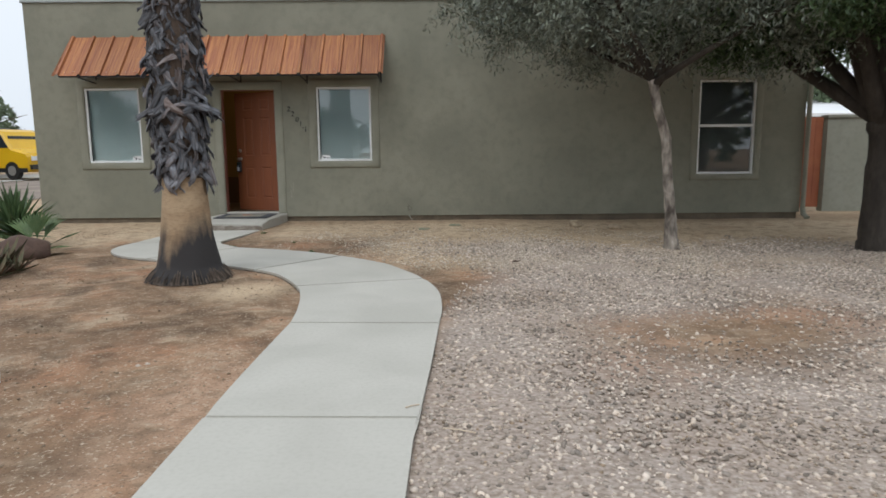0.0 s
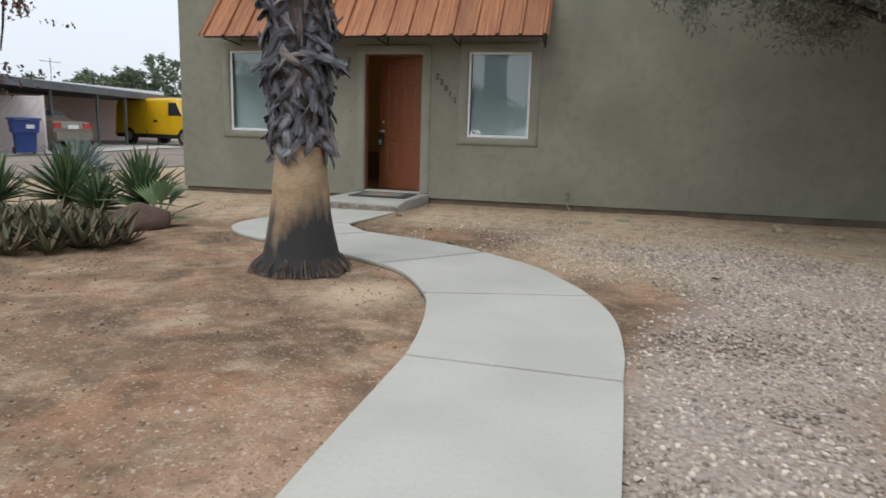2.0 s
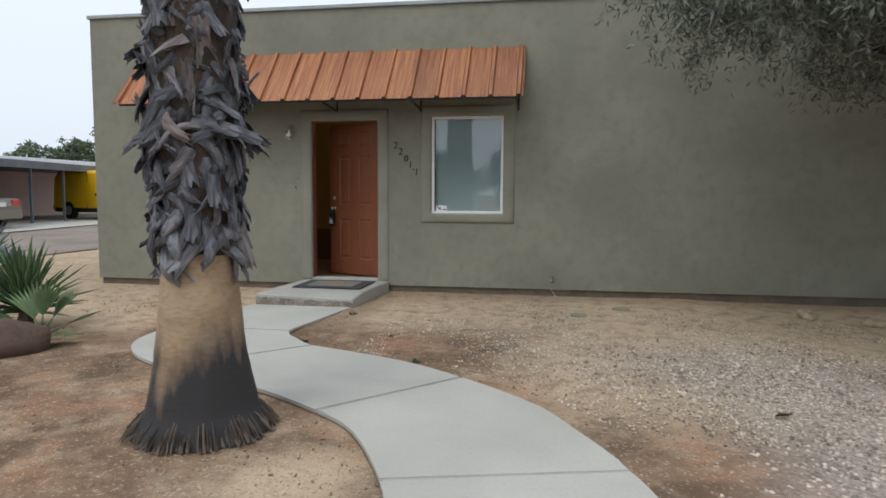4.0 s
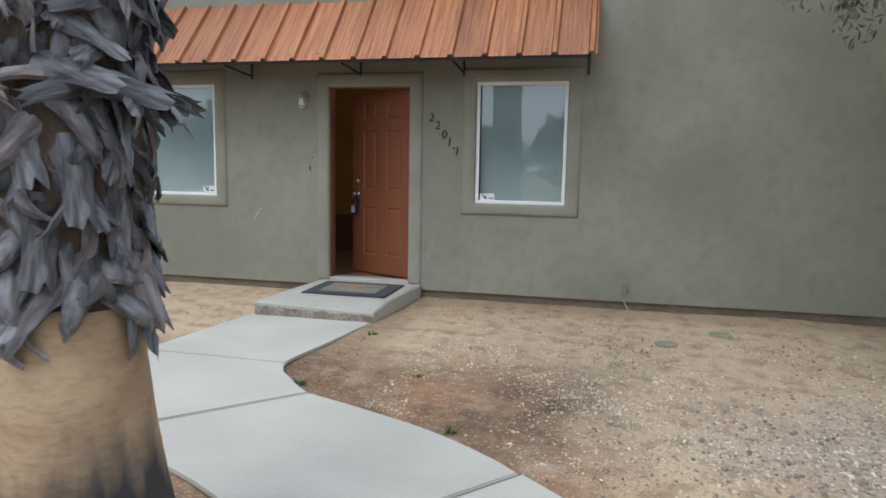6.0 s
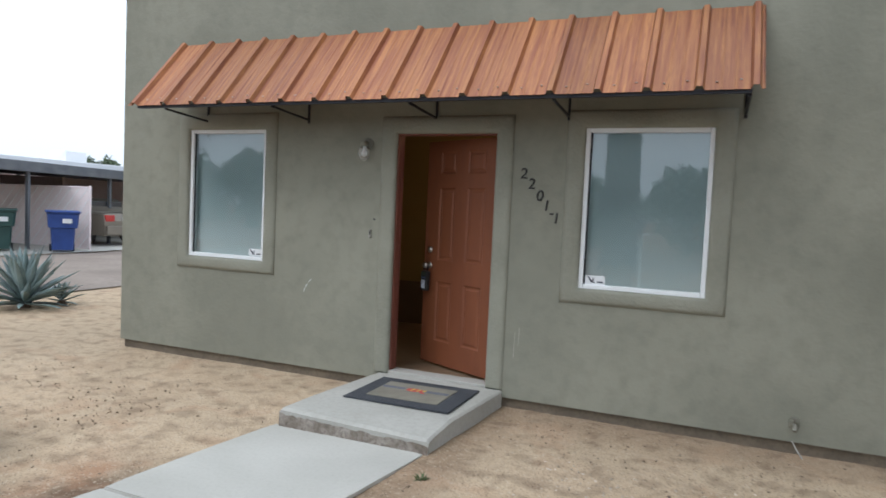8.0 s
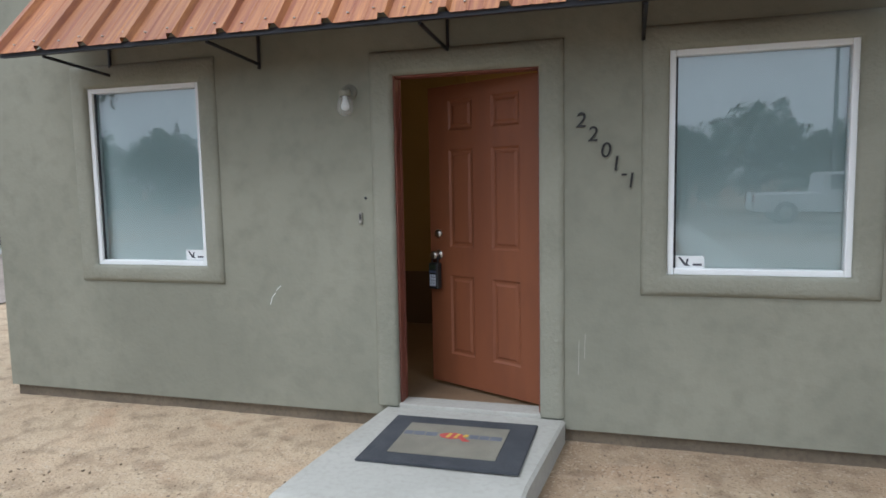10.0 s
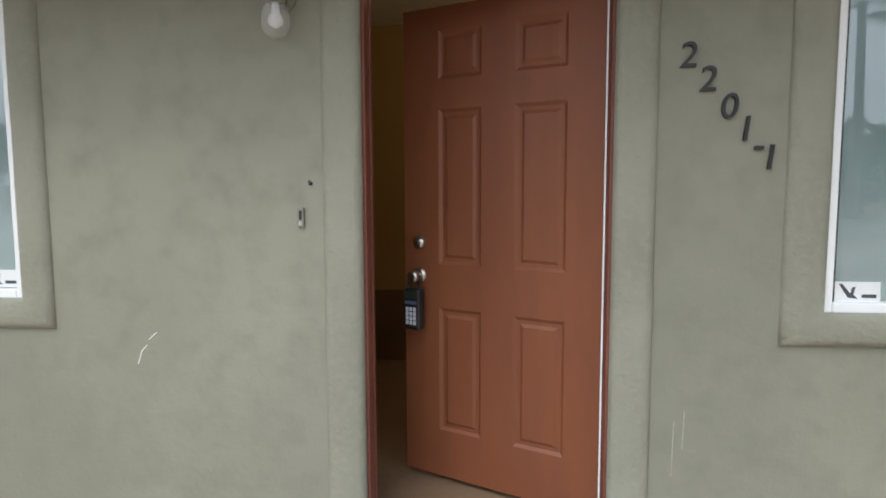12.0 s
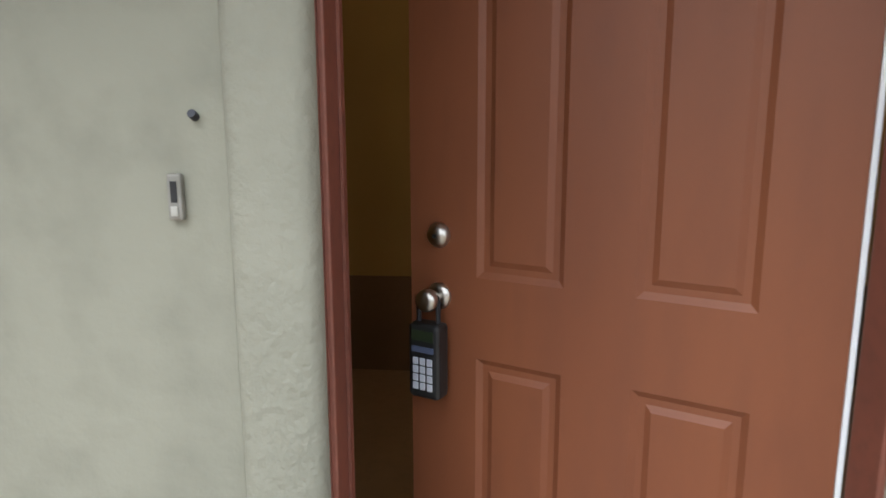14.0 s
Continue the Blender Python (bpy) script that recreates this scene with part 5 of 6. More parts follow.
for a, b, z in ((-0.6, -0.13, 1.0), (-0.6, -0.24, 0.905), (-0.55, -0.18, 1.22)):
    part("text_bar", box(a, b, -0.0105, -0.0097, z - 0.02, z + 0.02), SIGNWHITE, board)
for x in (-0.55, -0.15):
    part("hook", tube([(x, 0, 1.295), (x, 0, 1.33)], 0.004, 6), DARKSTEEL, sign)

# ---- alley, street and what stands beyond ----
ASPHALT = shade("worn_asphalt", [(0.225, 0.185, 0.155), (0.3, 0.25, 0.21), (0.16, 0.13, 0.11)], 0.7, 14, 0.97, spec=0.1, bump=0.3, bump_scale=60)
PINK = shade("faded_pink_plaster", [(0.52, 0.4, 0.37), (0.58, 0.46, 0.43), (0.44, 0.33, 0.3)], 0.8, 12, 0.9)
FENCEPINK = shade("pink_fence_slats", [(0.78, 0.67, 0.65), (0.83, 0.74, 0.72), (0.7, 0.58, 0.56)], 2, 20, 0.8)
GREYMETAL = shade("grey_painted_metal", [(0.1, 0.108, 0.12), (0.15, 0.158, 0.168)], 2, 30, 0.7, metal=0.2)
WHITEROOF = shade("white_roof_coating", [(0.7, 0.71, 0.72), (0.78, 0.78, 0.78)], 1, 20, 0.7)
OCHRE = shade("rusty_orange_gate", [(0.32, 0.1, 0.05), (0.38, 0.13, 0.06)], 3, 30, 0.7)


def sheet(name, x0, x1, y0, y1, lift, mat, label, category):
    """A paved strip that follows the ground."""
    bm = bmesh.new()
    xs, ys = np.arange(x0, x1 + 0.01, (x1 - x0) / 6), np.arange(y0, y1 + 0.01, 1.5)
    g = [[bm.verts.new((x, y, rise(x, y) + lift)) for x in xs] for y in ys]
    for a, b in zip(g, g[1:]):
        for k in range(len(xs) - 1):
            bm.faces.new((a[k], a[k + 1], b[k + 1], b[k]))
    return tagged(part(name, bm, mat), label, category, kind="structure")


sheet("road_alley", -16.7, -10.4, -5, 60, 0.02, ASPHALT, "worn grey asphalt alley beside the yard", "road")
sheet("road_street", -60, 60, -14, -6, 0.015, ASPHALT, "grey asphalt street in front of the yard", "road")
sheet("pavement_carport", -25, -16.7, 14, 36, 0.05, CONCRETE, "pale concrete slab under the carport", "pavement")

carport = thing("carport", (-17.4, 15.0, 0.02), "long low grey metal carport with flat roof", "carport", rz=11)
part("roof", box(-7.0, 0.0, 0, 22.0, 2.3, 2.36), GREYMETAL, carport)
part("fascia", box(-0.001, 0.05, 0, 22.0, 2.14, 2.42, 0.01), GREYMETAL, carport, "dark grey fascia beam")
part("end_fascia", box(-7.0, 0.0, -0.05, -0.001, 2.14, 2.42, 0.01), GREYMETAL, carport)
for y in (3.2, 6.4, 9.4, 11.6, 14.6, 17.8, 21.6):
    part("post", box(-0.25, -0.16, y, y + 0.09, 0, 2.3, 0.008), GREYMETAL, carport)
    part("rear_post", box(-6.6, -6.5, y, y + 0.1, 0, 2.3), GREYMETAL, carport)
part("back_wall", box(-7.2, -7.02, 0, 22, 0, 2.28), PINK, carport, "faded pink rear wall")
part("divider", box(-6.9, -3.5, 8.2, 8.32, 0, 2.2), PINK, carport, "faded pink divider wall")

fence = thing("slat_fence", (-17.2, 19.25, 0.02), "pale pink slatted chain-link fence", "fence")
part("panel", box(-8.0, 0, -0.01, 0.01, 0.05, 1.78), FENCEPINK, fence)
bm = bmesh.new()
for k in range(30):
    x = -9.6 + k * 0.34
    a, b = max(x, -8.0), min(x + 1.7, 0)
    if b > a:
        tube([(a, -0.014, 0.06 + (a - x)), (b, -0.014, 0.06 + (b - x))], 0.008, 4, bm)
part("diagonal_wires", bm, VINYL, fence, "white diagonal wires")
for x in (-8.0, -5.4, -2.7, 0.0):
    part("post", tube([(x, 0, 0), (x, 0, 1.85)], 0.035, 8), FENCEPINK, fence)
part("top_rail", tube([(-8, 0, 1.8), (0, 0, 1.8)], 0.025, 8), FENCEPINK, fence)


def wheelie_bin(at, color, label, rz):
    root = thing("wheelie_bin", (*at, rise(*at) + 0.03), label, "wheelie bin", "bins by the fence", rz=rz)
    bm = bmesh.new()
    rings = []
    for s, z in ((0.25, 0.08), (0.285, 0.66), (0.34, 0.68), (0.365, 1.02), (0.385, 1.06)):
        rings.append([bm.verts.new((sx * s, sy * s * 1.12, z)) for sx, sy in ((-1, -0.85), (-0.85, -1), (0.85, -1), (1, -0.85), (1, 0.85), (0.85, 1), (-0.85, 1), (-1, 0.85))])
    for a, b in zip(rings, rings[1:]):
        for k in range(8):
            bm.faces.new((a[k], a[(k + 1) % 8], b[(k + 1) % 8], b[k]))
    bm.faces.new(rings[0][::-1])
    bm.faces.new(rings[-1])
    part("body", bm, color, root)
    part("lid", box(-0.41, 0.41, -0.46, 0.46, 1.065, 1.13, 0.03), color, root)
    part("handle", tube([(-0.28, 0.47, 1.04), (0.28, 0.47, 1.04)], 0.018, 8), color, root)
    part("label_plate", box(-0.02, 0.2, -0.416, -0.398, 0.8, 0.92), LABELWHITE, root, "white label")
    for x in (-0.27, 0.27):
        part("wheel", tube([(x - 0.03, 0.26, 0.11), (x + 0.03, 0.26, 0.11)], 0.11, 14), BLACK, root)
    return root


wheelie_bin((-17.05, 18.3), shade("bin_blue", [(0.02, 0.05, 0.2), (0.03, 0.07, 0.26)], 3, 30, 0.45), "blue plastic wheelie bin before the pink fence", 55)
wheelie_bin((-18.1, 17.3), shade("bin_green", [(0.02, 0.055, 0.05), (0.03, 0.075, 0.065)], 3, 30, 0.45), "dark green plastic wheelie bin before the pink fence", 55)


def vehicle(name, at, rz, label, category, paint, length, width, profile, glass_bits, lamps, wheels, radius):
    """A car body: side outline (x, z) swept across its width with rounded shoulders, glass and lamps set on it."""
    root = thing(name, (*at, rise(*at) + 0.06), label, category, rz=rz)
    bm = bmesh.new()
    h = max(z for _, z in profile)
    slices = []
    for s in (-1.0, -0.9, 0.9, 1.0):
        q = 0.93 if abs(s) == 1.0 else 1.0
        slices.append([bm.verts.new((x * (0.985 if q < 1 else 1), s * width / 2 * (1 - 0.12 * max(0, (z - 0.55 * h)) / h), 0.28 + (z - 0.28) * (q if z > 0.5 else 1))) for x, z in profile])
    n = len(profile)
    for a, b in zip(slices, slices[1:]):
        for k in range(n):
            bm.faces.new((a[k], a[(k + 1) % n], b[(k + 1) % n], b[k]))
    bm.faces.new(slices[0][::-1])
    bm.faces.new(slices[-1])
    part("body", bm, paint, root)
    for nm, pts, mat, lab in glass_bits:
        for sgn in (-1, 1):
            bm = bmesh.new()
            bm.faces.new([bm.verts.new((x, sgn * (width / 2 * (1 - 0.12 * max(0, (z - 0.55 * h)) / h) + 0.006), z)) for x, z in pts])
            part(nm, bm, mat, root, lab)
    for nm, b, mat, lab in lamps:
        part(nm, box(*b, 0.01), mat, root, lab)
    for x in wheels:
        for s in (-1, 1):
            y = s * (width / 2 - 0.09)
            w = part("wheel", tube([(x, y - 0.1, radius), (x, y + 0.105, radius)], radius, 20), BLACK, root, "dark tyre")
            part("hub", tube([(x, y + s * 0.106, radius), (x, y + s * 0.112, radius)], radius * 0.55, 14), SCREW, w)
    return root


YELLOW = shade("yellow_van_paint", [(0.62, 0.36, 0.008), (0.68, 0.41, 0.012)], 1, 20, 0.35)
TANCAR = shade("champagne_car_paint", [(0.2, 0.175, 0.14), (0.24, 0.215, 0.175)], 1, 30, 0.3, metal=0.4)
WHITECAR = shade("white_truck_paint", [(0.7, 0.71, 0.72), (0.76, 0.76, 0.77)], 1, 30, 0.3)
AUTOGLASS = shade("dark_auto_glass", [(0.02, 0.025, 0.03), (0.035, 0.04, 0.045)], 1, 10, 0.08)
REDLAMP = shade("tail_lamp_red", [(0.4, 0.02, 0.02), (0.5, 0.04, 0.03)], 5, 30, 0.2)
VAN = [(0, 0.35), (0, 1.0), (0.05, 1.85), (0.2, 2.05), (3.7, 2.08), (4.0, 1.98), (4.55, 1.28), (5.3, 1.1), (5.4, 0.95), (5.42, 0.4), (5.3, 0.3), (0.1, 0.3)]
vehicle("van", (-21.5, 29.1), -15, "yellow panel van parked under the grey carport", "van", YELLOW, 5.4, 2.0, VAN,
        [("side_window", [(3.55, 1.3), (4.4, 1.3), (4.02, 1.86), (3.55, 1.86)], AUTOGLASS, "dark cab window"), ("door_seam", [(2.1, 0.4), (2.13, 0.4), (2.13, 1.95), (2.1, 1.95)], BLACK, ""), ("sill", [(0.1, 0.3), (5.3, 0.3), (5.3, 0.48), (0.1, 0.48)], BLACK, "dark lower sill"), ("badge", [(2.6, 1.0), (2.85, 1.0), (2.85, 1.1), (2.6, 1.1)], BLACK, "")],
        [("windscreen", (4.2, 4.24, -0.8, 0.8, 1.33, 1.8), AUTOGLASS, "windscreen"), ("grille", (5.41, 5.45, -0.6, 0.6, 0.72, 0.98), BLACK, "black grille"), ("headlight", (5.41, 5.46, -0.9, -0.65, 0.78, 0.96), LABELWHITE, "headlight"), ("headlight", (5.41, 5.46, 0.65, 0.9, 0.78, 0.96), LABELWHITE, "headlight"), ("bumper", (5.4, 5.52, -0.98, 0.98, 0.42, 0.62), BLACK, "dark bumper"), ("rear_bumper", (-0.12, 0.0, -0.95, 0.95, 0.4, 0.58), BLACK, "dark rear bumper")], (0.95, 4.5), 0.37)
SEDAN = [(0, 0.3), (-0.02, 0.75), (0.06, 0.98), (0.75, 1.03), (1.35, 1.42), (2.5, 1.44), (3.3, 0.98), (4.3, 0.82), (4.45, 0.6), (4.42, 0.3)]
vehicle("car", (-17.9, 21.2), 180, "champagne sedan parked with its tail towards the alley", "car", TANCAR, 4.4, 1.75, SEDAN,
        [("side_window", [(0.95, 1.05), (3.05, 1.05), (2.45, 1.36), (1.4, 1.36)], AUTOGLASS, "dark side glass")],
        [("rear_window", (0.98, 1.02, -0.62, 0.62, 1.08, 1.34), AUTOGLASS, "rear window"), ("tail_lamp", (-0.03, 0.06, -0.84, -0.52, 0.74, 0.93), REDLAMP, "red tail lamp"), ("tail_lamp", (-0.03, 0.06, 0.52, 0.84, 0.74, 0.93), REDLAMP, "red tail lamp"), ("number_plate", (-0.035, -0.02, -0.25, 0.25, 0.72, 0.86), LABELWHITE, "pale number plate"), ("bumper", (-0.1, 0.02, -0.84, 0.84, 0.34, 0.6), TANCAR, "bumper")], (0.85, 3.45), 0.31)
PICKUP = [(0, 0.45), (0, 1.05), (2.1, 1.05), (2.2, 1.75), (3.5, 1.75), (4.1, 1.15), (5.2, 1.05), (5.3, 0.5), (5.2, 0.4), (0.1, 0.4)]
vehicle("pickup_truck", (2.2, -11.0), 0, "white pickup truck parked along the street", "pickup truck", WHITECAR, 5.3, 1.9, PICKUP,
        [("side_window", [(2.35, 1.15), (3.8, 1.15), (3.4, 1.65), (2.35, 1.65)], AUTOGLASS, "dark cab window")],
        [("tail_lamp", (-0.03, 0.03, -0.9, -0.75, 0.75, 1.0), REDLAMP, "red tail lamp"), ("tail_lamp", (-0.03, 0.03, 0.75, 0.9, 0.75, 1.0), REDLAMP, "red tail lamp")], (1.0, 4.3), 0.38)

hut = thing("neighbour_house", (-31, 24, 0), "low pink neighbouring house with white flat roof", "house")
part("wall", box(-4.5, 4.5, -12, 14, 0, 2.82), PINK, hut)
part("roof", box(-4.7, 4.7, -12.2, 14.2, 2.82, 3.05, 0.03), WHITEROOF, hut, "white coated roof")
cooler = part("cooler", box(2.0, 3.0, 2.8, 3.9, 3.05, 3.6, 0.03), WHITEROOF, hut, "white rooftop cooler")
part("duct", box(0.8, 2.0, 3.1, 3.6, 3.05, 3.35, 0.02), WHITEROOF, hut)
part("antenna", tube([(3.2, 7.0, 3.05), (3.2, 7.0, 4.3)], 0.02, 6), GREYMETAL, hut)
part("antenna_boom", tube([(3.2, 6.3, 4.1), (3.2, 7.7, 4.14)], 0.015, 6), GREYMETAL, hut)

# yard edge: poles, leaning tree
POLEWOOD = shade("brown_pole_wood", [(0.2, 0.105, 0.055), (0.27, 0.15, 0.085), (0.13, 0.075, 0.045)], 4, 30, 0.9, stretch=(1, 1, 0.2))
pole = thing("utility_pole", (-11.49, 11.57, rise(-11.49, 11.57) - 0.1), "brown wooden utility pole at the alley edge", "utility pole")
part("shaft", tube([(0, 0, 0), (0.14, 0.1, 4), (0.3, 0.2, 8.5)], [0.21, 0.19, 0.15], 14), POLEWOOD, pole, smooth=True)
post = thing("steel_post", (-10.79, 11.36, rise(-10.79, 11.36) - 0.1), "grey steel pole at the alley edge", "pole")
part("shaft", tube([(0, 0, 0), (0, 0, 6.5)], 0.055, 10), GREYMETAL, post)
tree("yard_tree", (-8.95, 8.42), "leaning tree with rough bark and sparse dull red leaves", ROUGHBARK, REDLEAF,
     [(-0.12, -0.05, -0.15), (0.0, 0, 0.1), (0.05, 0.02, 0.44), (0.38, 0.12, 1.53), (0.57, 0.18, 2.3), (0.76, 0.25, 3.03), (0.95, 0.32, 3.7)], [0.36, 0.31, 0.27, 0.24, 0.23, 0.22, 0.2],
     [(1.0, 0.73, 2.9, 0.55, 0.5, 0.6), (0.65, 0.73, 1.95, 0.25, 0.3, 0.5), (1.4, 0.93, 3.5, 0.8, 0.8, 0.5), (-0.3, 0.83, 4.4, 1.8, 1.8, 0.9)], 420, 12, 0.07, 0.045, 0.7, 41, 9, bunch=6)


def prickly_pear(at, seed):
    rn = random.Random(seed)
    root = thing("prickly_pear", (*at, rise(*at)), "green prickly pear cactus with flat pads", "cactus")
    pads = [((0, 0, 0.16), 0, 0)]
    for k in range(9):
        p = pads[rn.randrange(min(len(pads), 5))]
        pads.append(((p[0][0] + rn.uniform(-0.16, 0.16), p[0][1] + rn.uniform(-0.08, 0.08), p[0][2] + rn.uniform(0.1, 0.24)), rn.uniform(-35, 35), rn.uniform(0, 90)))
    for c, tip, turn in pads:
        bm = bmesh.new()
        bmesh.ops.create_icosphere(bm, subdivisions=2, radius=1.0)
        for v in bm.verts:
            v.co = Vector((v.co.x * 0.11, v.co.y * 0.025, v.co.z * 0.16))
        ob = part("pad", bm, SWORD, root, smooth=True)
        ob.matrix_basis = pose(*c, 0, tip, turn)
    root.scale = (1.2, 1.2, 1.2)
    return root


prickly_pear((-10.4, 10.55), 4)
prickly_pear((-10.75, 10.2), 6)

# gate and garden wall beyond the corner of the house
gate = thing("garden_gate", (6.47, 12.2, 0), "rust-orange board gate beside the house", "gate")
for k in range(7):
    part("board", box(k * 0.14, k * 0.14 + 0.134, 0, 0.025, 0.06, 1.74, 0.004), OCHRE, gate)
part("rail", box(0, 0.98, 0.026, 0.06, 0.4, 0.5), OCHRE, gate)
part("rail", box(0, 0.98, 0.026, 0.06, 1.35, 1.45), OCHRE, gate)
BLOCKPAINT = shade("grey_green_block_paint", [(0.24, 0.245, 0.2), (0.3, 0.3, 0.25), (0.2, 0.2, 0.17)], 1, 15, 0.9, bump=0.2)
tagged(part("wall_garden", box(7.47, 22, 12.1, 12.28, -0.2, 1.72), BLOCKPAINT), "grey-green painted block garden wall", "garden wall", kind="structure")
tagged(part("trim_garden_wall", box(7.45, 22, 12.07, 12.31, 1.722, 1.78, 0.01), BLOCKPAINT), "coping on the garden wall", "coping", kind="structure")
shed = thing("neighbour_shed", (11.5, 20, 0), "low neighbouring building with white metal roof", "house")
part("wall", box(-4, 6, 0, 5, 0, 2.1), BLOCKPAINT, shed)
bm = bmesh.new()
v = [bm.verts.new(p) for p in ((-4.3, -0.4, 2.1), (6.3, -0.4, 2.1), (6.3, 5.4, 3.0), (-4.3, 5.4, 3.0), (-4.3, -0.4, 2.2), (6.3, -0.4, 2.2), (6.3, 5.4, 3.1), (-4.3, 5.4, 3.1))]
for q in ((3, 2, 1, 0), (4, 5, 6, 7), (0, 1, 5, 4), (1, 2, 6, 5), (2, 3, 7, 6), (3, 0, 4, 7)):
    bm.faces.new([v[i] for i in q])
part("roof", bm, WHITEROOF, shed, "white metal roof")

# distant and street trees
FT = [((-38, 40), 4.4), ((-35.5, 42.5), 4.8), ((-42, 40), 4.6), ((-33.5, 48), 6.6), ((-36, 47), 5.4), ((-47, 33), 5.6), ((-52, 26), 6.0),
      ((-14, -20), 5.0), ((-7, -21), 4.2), ((-2, -19), 4.6), ((4, -20), 5.4), ((10, -22), 4.6), ((17, -20), 5.2), ((-22, -22), 5.5), ((-30, -20), 5.2), ((-38, -16), 5.8), ((-45, -25), 6.0), ((-27, -26), 6.2), ((-36, -28), 6.4), ((-11, -23), 4.0), ((-17.5, -21), 4.4), ((0.8, -22), 4.4), ((7, -19), 4.0), ((13.5, -21), 4.6), ((-25.5, -20.5), 4.6), ((-33.5, -19), 4.8), ((-41, -20), 5.0), ((13, 24), 5.0), ((8.5, 23), 4.4)]
for k, (at, h) in enumerate(FT):
    r = h * 0.45
    tree("distant_tree" if at[1] > 0 else "street_tree", at, "leafy green tree beyond the yards" if at[1] > 0 else "leafy green tree across the street", BROWNBARK, FARLEAF,
         [(0, 0, -0.2), (0, 0, 0.5), (0.1, 0, h * 0.4)], [0.22, 0.18, 0.14],
         [(0, 0, h * 0.62, r, r, h * 0.33), (r * 0.6, 0.3, h * 0.5, r * 0.7, r * 0.7, h * 0.25), (-r * 0.6, -0.2, h * 0.52, r * 0.7, r * 0.7, h * 0.27), (0.1, 0, h * 0.82, r * 0.55, r * 0.55, h * 0.2), (r * 0.3, -0.3, h * 0.25, r * 0.9, r * 0.7, h * 0.22)], 760, 10, 0.28, 0.13, 0.3, 60 + k, 5, bunch=4)
far_palm = thing("street_palm", (11.5, -17, 0), "tall fan palm across the street", "palm tree")
part("trunk", tube([(0, 0, -0.1), (0.1, 0, 4), (0, 0, 9)], [0.28, 0.2, 0.17], 12), BROWNBARK, far_palm)
crown_fronds(far_palm, 9.0, 22, 1.0, 1.0, random.Random(31))
lamp_post = thing("street_lamp", (6.2, -16, 0), "grey street lamp across the street", "street lamp")
part("mast", tube([(0, 0, 0), (0, 0, 7.5)], [0.1, 0.07], 10), GREYMETAL, lamp_post)
part("arm", tube([(0, 0, 7.3), (-1.0, 0, 7.8), (-2.0, 0, 7.9)], 0.04, 8), GREYMETAL, lamp_post)
part("head", box(-2.6, -2.0, -0.12, 0.12, 7.84, 7.96, 0.03), GREYMETAL, lamp_post)

# ---- loose stone ----
GRAVEL = shade("mixed_gravel", [(0.36, 0.3, 0.245), (0.5, 0.43, 0.365), (0.36, 0.26, 0.18)], 1.5, 30, 0.9, island=0.6, mix=0.6)
ico = bmesh.new()
bmesh.ops.create_icosphere(ico, subdivisions=1, radius=1.0)
ico.verts.ensure_lookup_table()
ICO_V = np.array([v.co[:] for v in ico.verts])
ICO_F = np.array([[v.index for v in f.verts] for f in ico.faces])
ico.free()


def scatter(name, places, low, high, sink, mat, seed, label, category):
    """Small angular stones lying on the ground at the given places of the plan."""
    g = np.random.default_rng(seed)
    n = len(places)
    size = low + (high - low) * g.random(n) ** 1.8
    shape = size[:, None] * np.stack([g.uniform(0.7, 1.25, n), g.uniform(0.6, 1.0, n), g.uniform(0.4, 0.75, n)], 1)
    a = g.uniform(0, 2 * np.pi, n)
    tip = g.normal(size=n) * 0.35
    v = ICO_V[None] * (1 + 0.32 * g.normal(size=(n, len(ICO_V), 1)).clip(-1.6, 1.6)) * shape[:, None]
    ct, st = np.cos(tip)[:, None], np.sin(tip)[:, None]
    v = np.stack([v[..., 0] * ct - v[..., 2] * st, v[..., 1], v[..., 0] * st + v[..., 2] * ct], -1)
    ca, sa = np.cos(a)[:, None], np.sin(a)[:, None]
    v = np.stack([v[..., 0] * ca - v[..., 1] * sa, v[..., 0] * sa + v[..., 1] * ca, v[..., 2]], -1)
    z = np.array([rise(x, y) for x, y in places]) + size * sink
    v += np.stack([places[:, 0], places[:, 1], z], 1)[:, None]
    f = (ICO_F[None] + (np.arange(n) * len(ICO_V))[:, None, None]).reshape(-1, 3)
    me = bpy.data.meshes.new(name)
    me.vertices.add(v.shape[0] * v.shape[1])
    me.vertices.foreach_set("co", v.ravel())
    me.loops.add(f.size)
    me.loops.foreach_set("vertex_index", f.ravel())
    me.polygons.add(len(f))
    me.polygons.foreach_set("loop_start", np.arange(0, f.size, 3))
    me.polygons.foreach_set("loop_total", np.full(len(f), 3))
    me.update()
    return tagged(part(name, me, mat), label, category, kind="stuff")


g = np.random.default_rng(77)
tries = np.stack([g.uniform(-1.6, 7.5, 112000), g.uniform(0.9, 9.4, 112000)], 1)
right_x = np.interp(tries[:, 1], [p[1] for p in RIGHT], [p[0] for p in RIGHT])
keep = np.array([stony(x, y) for x, y in tries]) * 1.05 > g.random(len(tries))
keep &= tries[:, 0] > right_x + 0.012
scatter("gravel", tries[keep], 0.005, 0.0175, 0.22, GRAVEL, 5, "mixed pale grey and pinkish crushed gravel", "gravel")

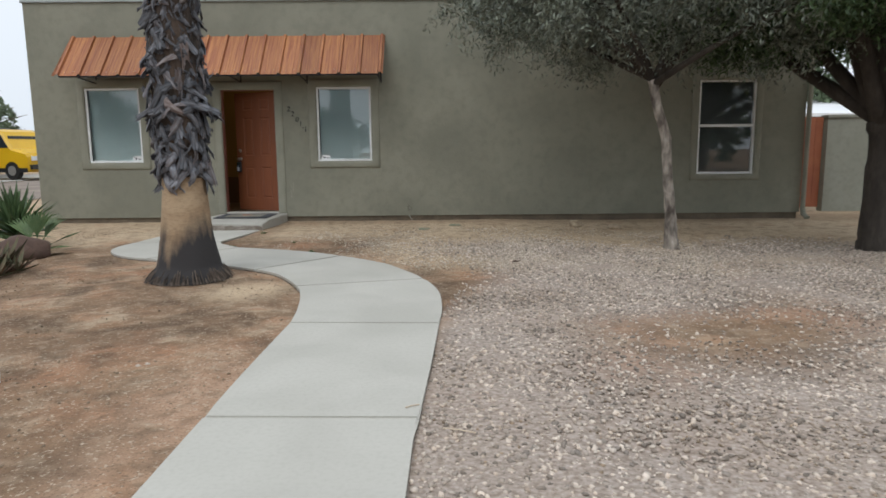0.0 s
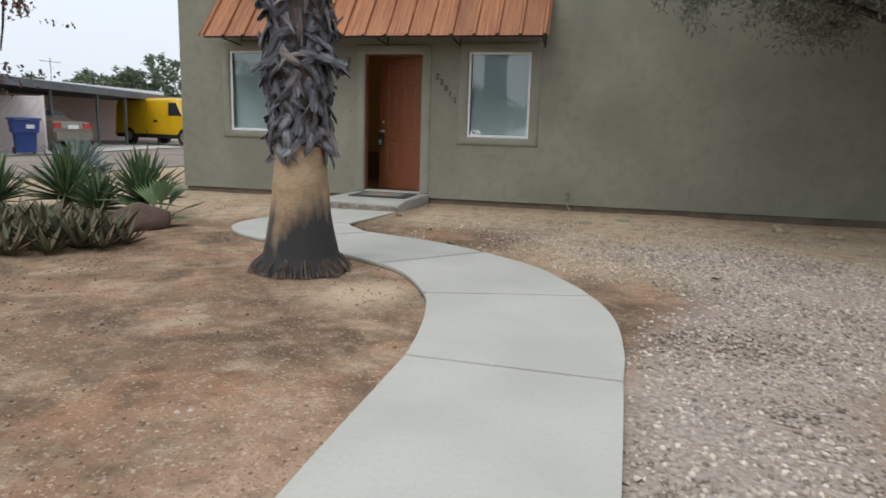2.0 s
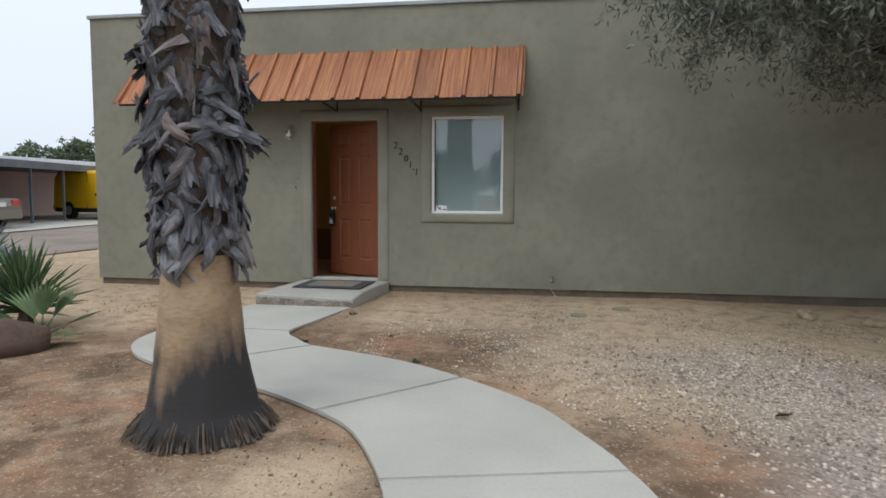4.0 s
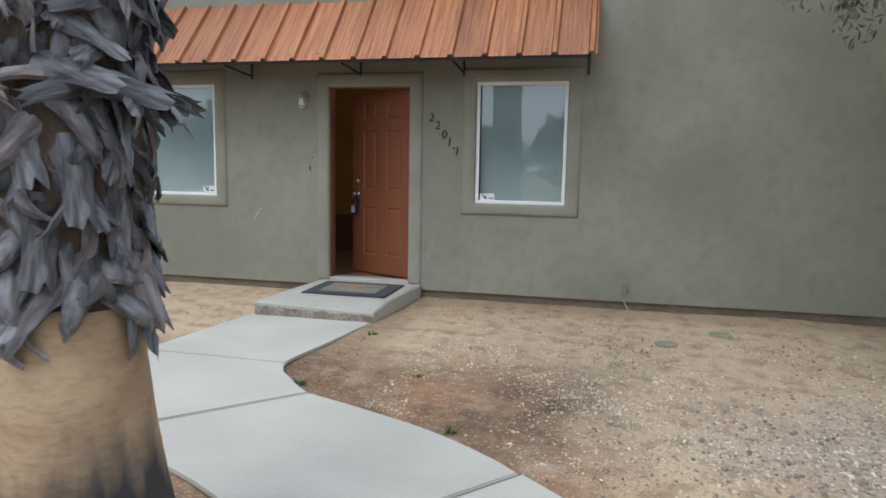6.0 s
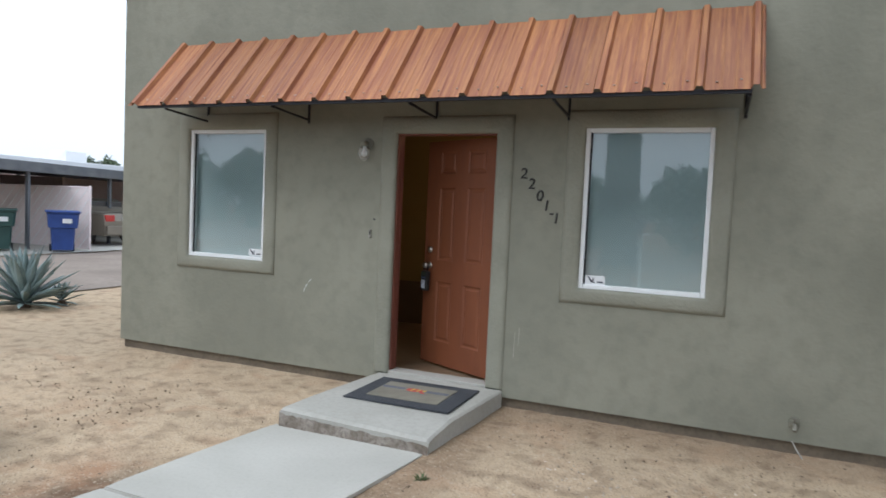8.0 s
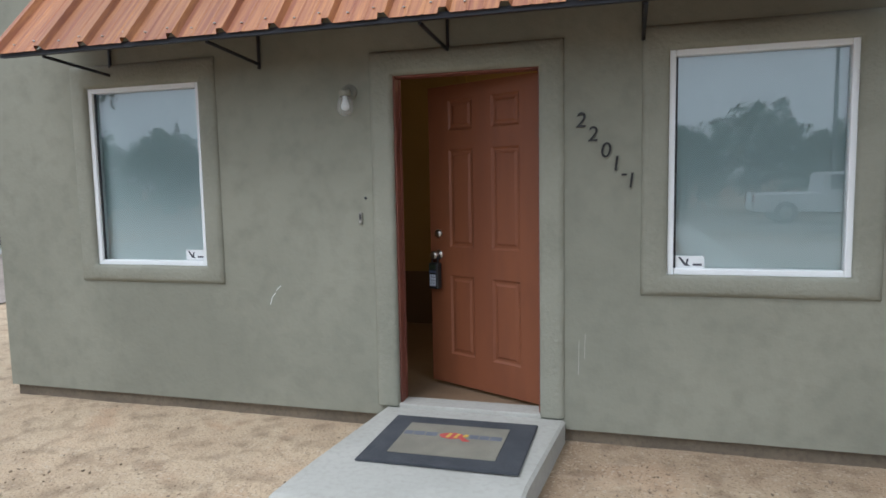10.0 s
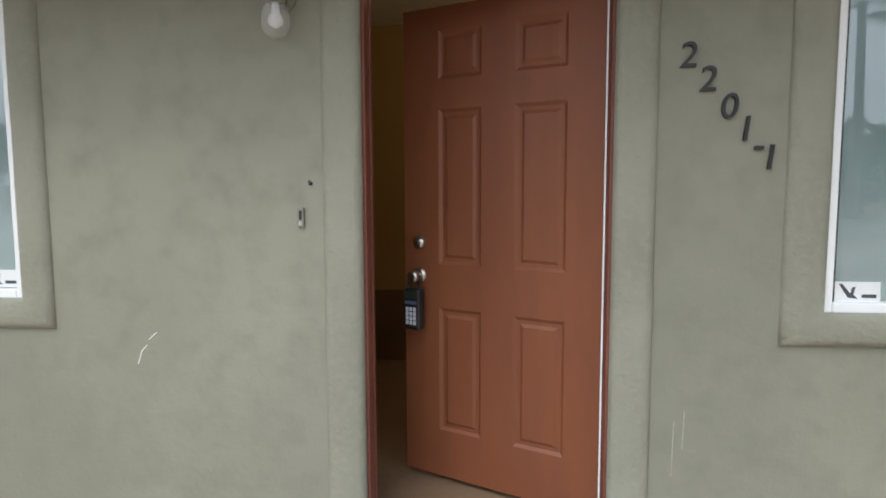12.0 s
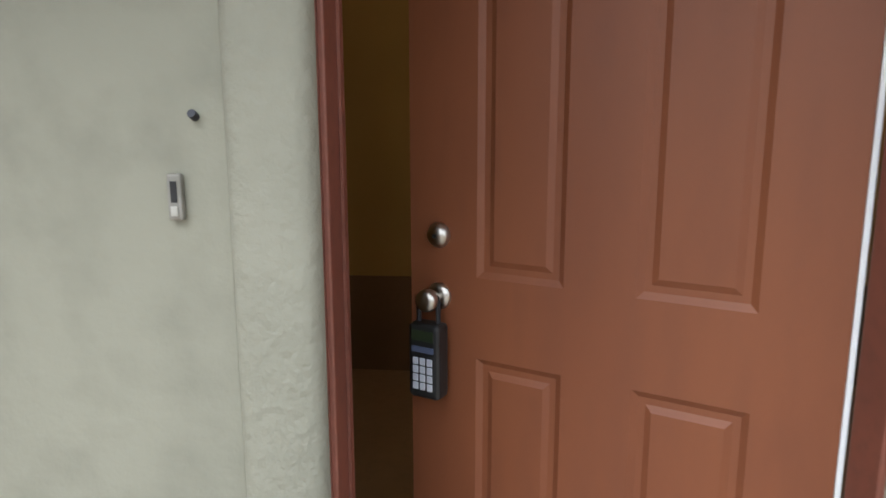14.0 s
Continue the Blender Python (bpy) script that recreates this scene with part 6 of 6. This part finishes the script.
tries = np.stack([g.uniform(-8, 5, 40000), g.uniform(0.9, 10.8, 40000)], 1)
lx = np.interp(tries[:, 1], [p[1] for p in LEFT], [p[0] for p in LEFT])
rx = np.interp(tries[:, 1], [p[1] for p in RIGHT], [p[0] for p in RIGHT])
off = ((tries[:, 0] < lx - 0.01) | (tries[:, 0] > rx + 0.01)) & ~((tries[:, 1] > 9.6) & (tries[:, 0] > -3.7) & (tries[:, 0] < -2.3))
patch = np.array([noise.noise((x * 0.9, y * 0.9, 7)) for x, y in tries])
off &= g.random(len(tries)) < 0.35 + 0.9 * np.clip(patch, -0.3, 0.5)
scatter("pebbles", tries[off], 0.003, 0.0115, 0.2, shade("dirt_pebbles", [(0.23, 0.16, 0.105), (0.34, 0.26, 0.18), (0.14, 0.095, 0.065)], 2, 20, 0.95, island=0.4), 6, "small tan pebbles and crumbs on bare dirt", "pebbles")
tries = np.stack([g.uniform(-1.9, 3.6, 42000), g.uniform(6.2, 10.1, 42000)], 1)
rx = np.interp(tries[:, 1], [p[1] for p in RIGHT], [p[0] for p in RIGHT])
clump = np.array([noise.noise((x * 1.1, y * 1.1, 17)) for x, y in tries])
on = (tries[:, 0] > rx + 0.25) & (g.random(len(tries)) < (0.45 + 1.1 * np.clip(clump, -0.4, 0.5)) * np.clip((10.1 - tries[:, 1]) / 1.4, 0, 1))
scatter("loose_gravel", tries[on], 0.004, 0.013, 0.2, shade("pale_gravel", [(0.46, 0.385, 0.3), (0.58, 0.5, 0.4), (0.38, 0.29, 0.2)], 2, 30, 0.9, island=0.4), 9, "scattered pale gravel over tan dirt", "gravel")
STRAW = shade("straw", [(0.5, 0.4, 0.3), (0.6, 0.5, 0.38)], 4, 30, 0.8)
for (x, y), a, l in (((0.33, 2.38), -22, 0.15), ((0.75, 1.75), 12, 0.09), ((0.12, 2.62), 25, 0.07)):
    s = tagged(part("straw", tube([(-l / 2, 0, 0), (0, 0, 0.004), (l / 2, 0, 0.002)], 0.0035, 5), STRAW), "short pale dry stalk lying on the gravel", "stalk")
    s.matrix_basis = pose(x, y, (rise(x, y) + 0.02) if x > 0.2 else 0.004, 0, 0, a)

# ---- small growth and litter ----
WEED = shade("small_weed", [(0.07, 0.11, 0.04), (0.12, 0.16, 0.06), (0.2, 0.17, 0.08)], 6, 40, 0.7, island=0.4)
rn = random.Random(55)
for x, y, size in ((-2.42, 8.06, 0.06), (-1.31, 7.55, 0.05), (-2.37, 9.35, 0.045), (-1.72, 8.4, 0.035)):
    bm = bmesh.new()
    for k in range(22):
        piece = blade_mesh(size * rn.uniform(0.6, 1.2), size * 0.09, 0.4, 0.3, 3)
        bmesh.ops.transform(piece, matrix=pose(rn.uniform(-0.02, 0.02), rn.uniform(-0.02, 0.02), 0, 0, 0, 137.5 * k) @ pose(0, 0, 0, 0, -rn.uniform(15, 80), 0), verts=piece.verts)
        me = bpy.data.meshes.new("blade")
        piece.to_mesh(me)
        piece.free()
        bm.from_mesh(me)
        bpy.data.meshes.remove(me)
    tuft = part("weed", bm, WEED)
    tuft.matrix_basis = pose(x, y, rise(x, y) - 0.004)
    tagged(tuft, "tiny green weed tuft in the dirt beside the walk", "weed", "weeds by the walk")
stub = tagged(part("riser_pipe", tube([(-0.29, WALL - 0.03, 0.1), (-0.265, WALL - 0.06, 0.055), (-0.23, WALL - 0.1, 0.01)], 0.0045, 6), STEPMAT), "thin white irrigation tube under the hose tap", "tube")
bm = bmesh.new()
vs = [bm.verts.new(p) for p in ((-0.06, 0, 0.0), (-0.02, 0.025, 0.012), (0.035, 0.018, 0.004), (0.06, 0, 0.02), (0.03, -0.02, 0.006), (-0.025, -0.024, 0.016), (0, 0, -0.004))]
for k in range(6):
    bm.faces.new((vs[k], vs[(k + 1) % 6], vs[6]))
bmesh.ops.solidify(bm, geom=bm.faces[:], thickness=0.0015)
fallen = part("dry_leaf", bm, shade("brown_dry_leaf", [(0.09, 0.05, 0.035), (0.14, 0.08, 0.05)], 9, 60, 0.8))
fallen.matrix_basis = pose(1.07, 6.71, rise(1.07, 6.71) + 0.022, 0, 0, 20)
tagged(fallen, "curled dark brown dry leaf lying on the gravel", "leaf")
for x, y in ((-1.47, 3.33), (-1.43, 3.36)):
    rock((x, y), (0.015, 0.012, 0.01), "small pale stone lying on the bare dirt", GRAVEL, 4, "pale stones on the dirt")
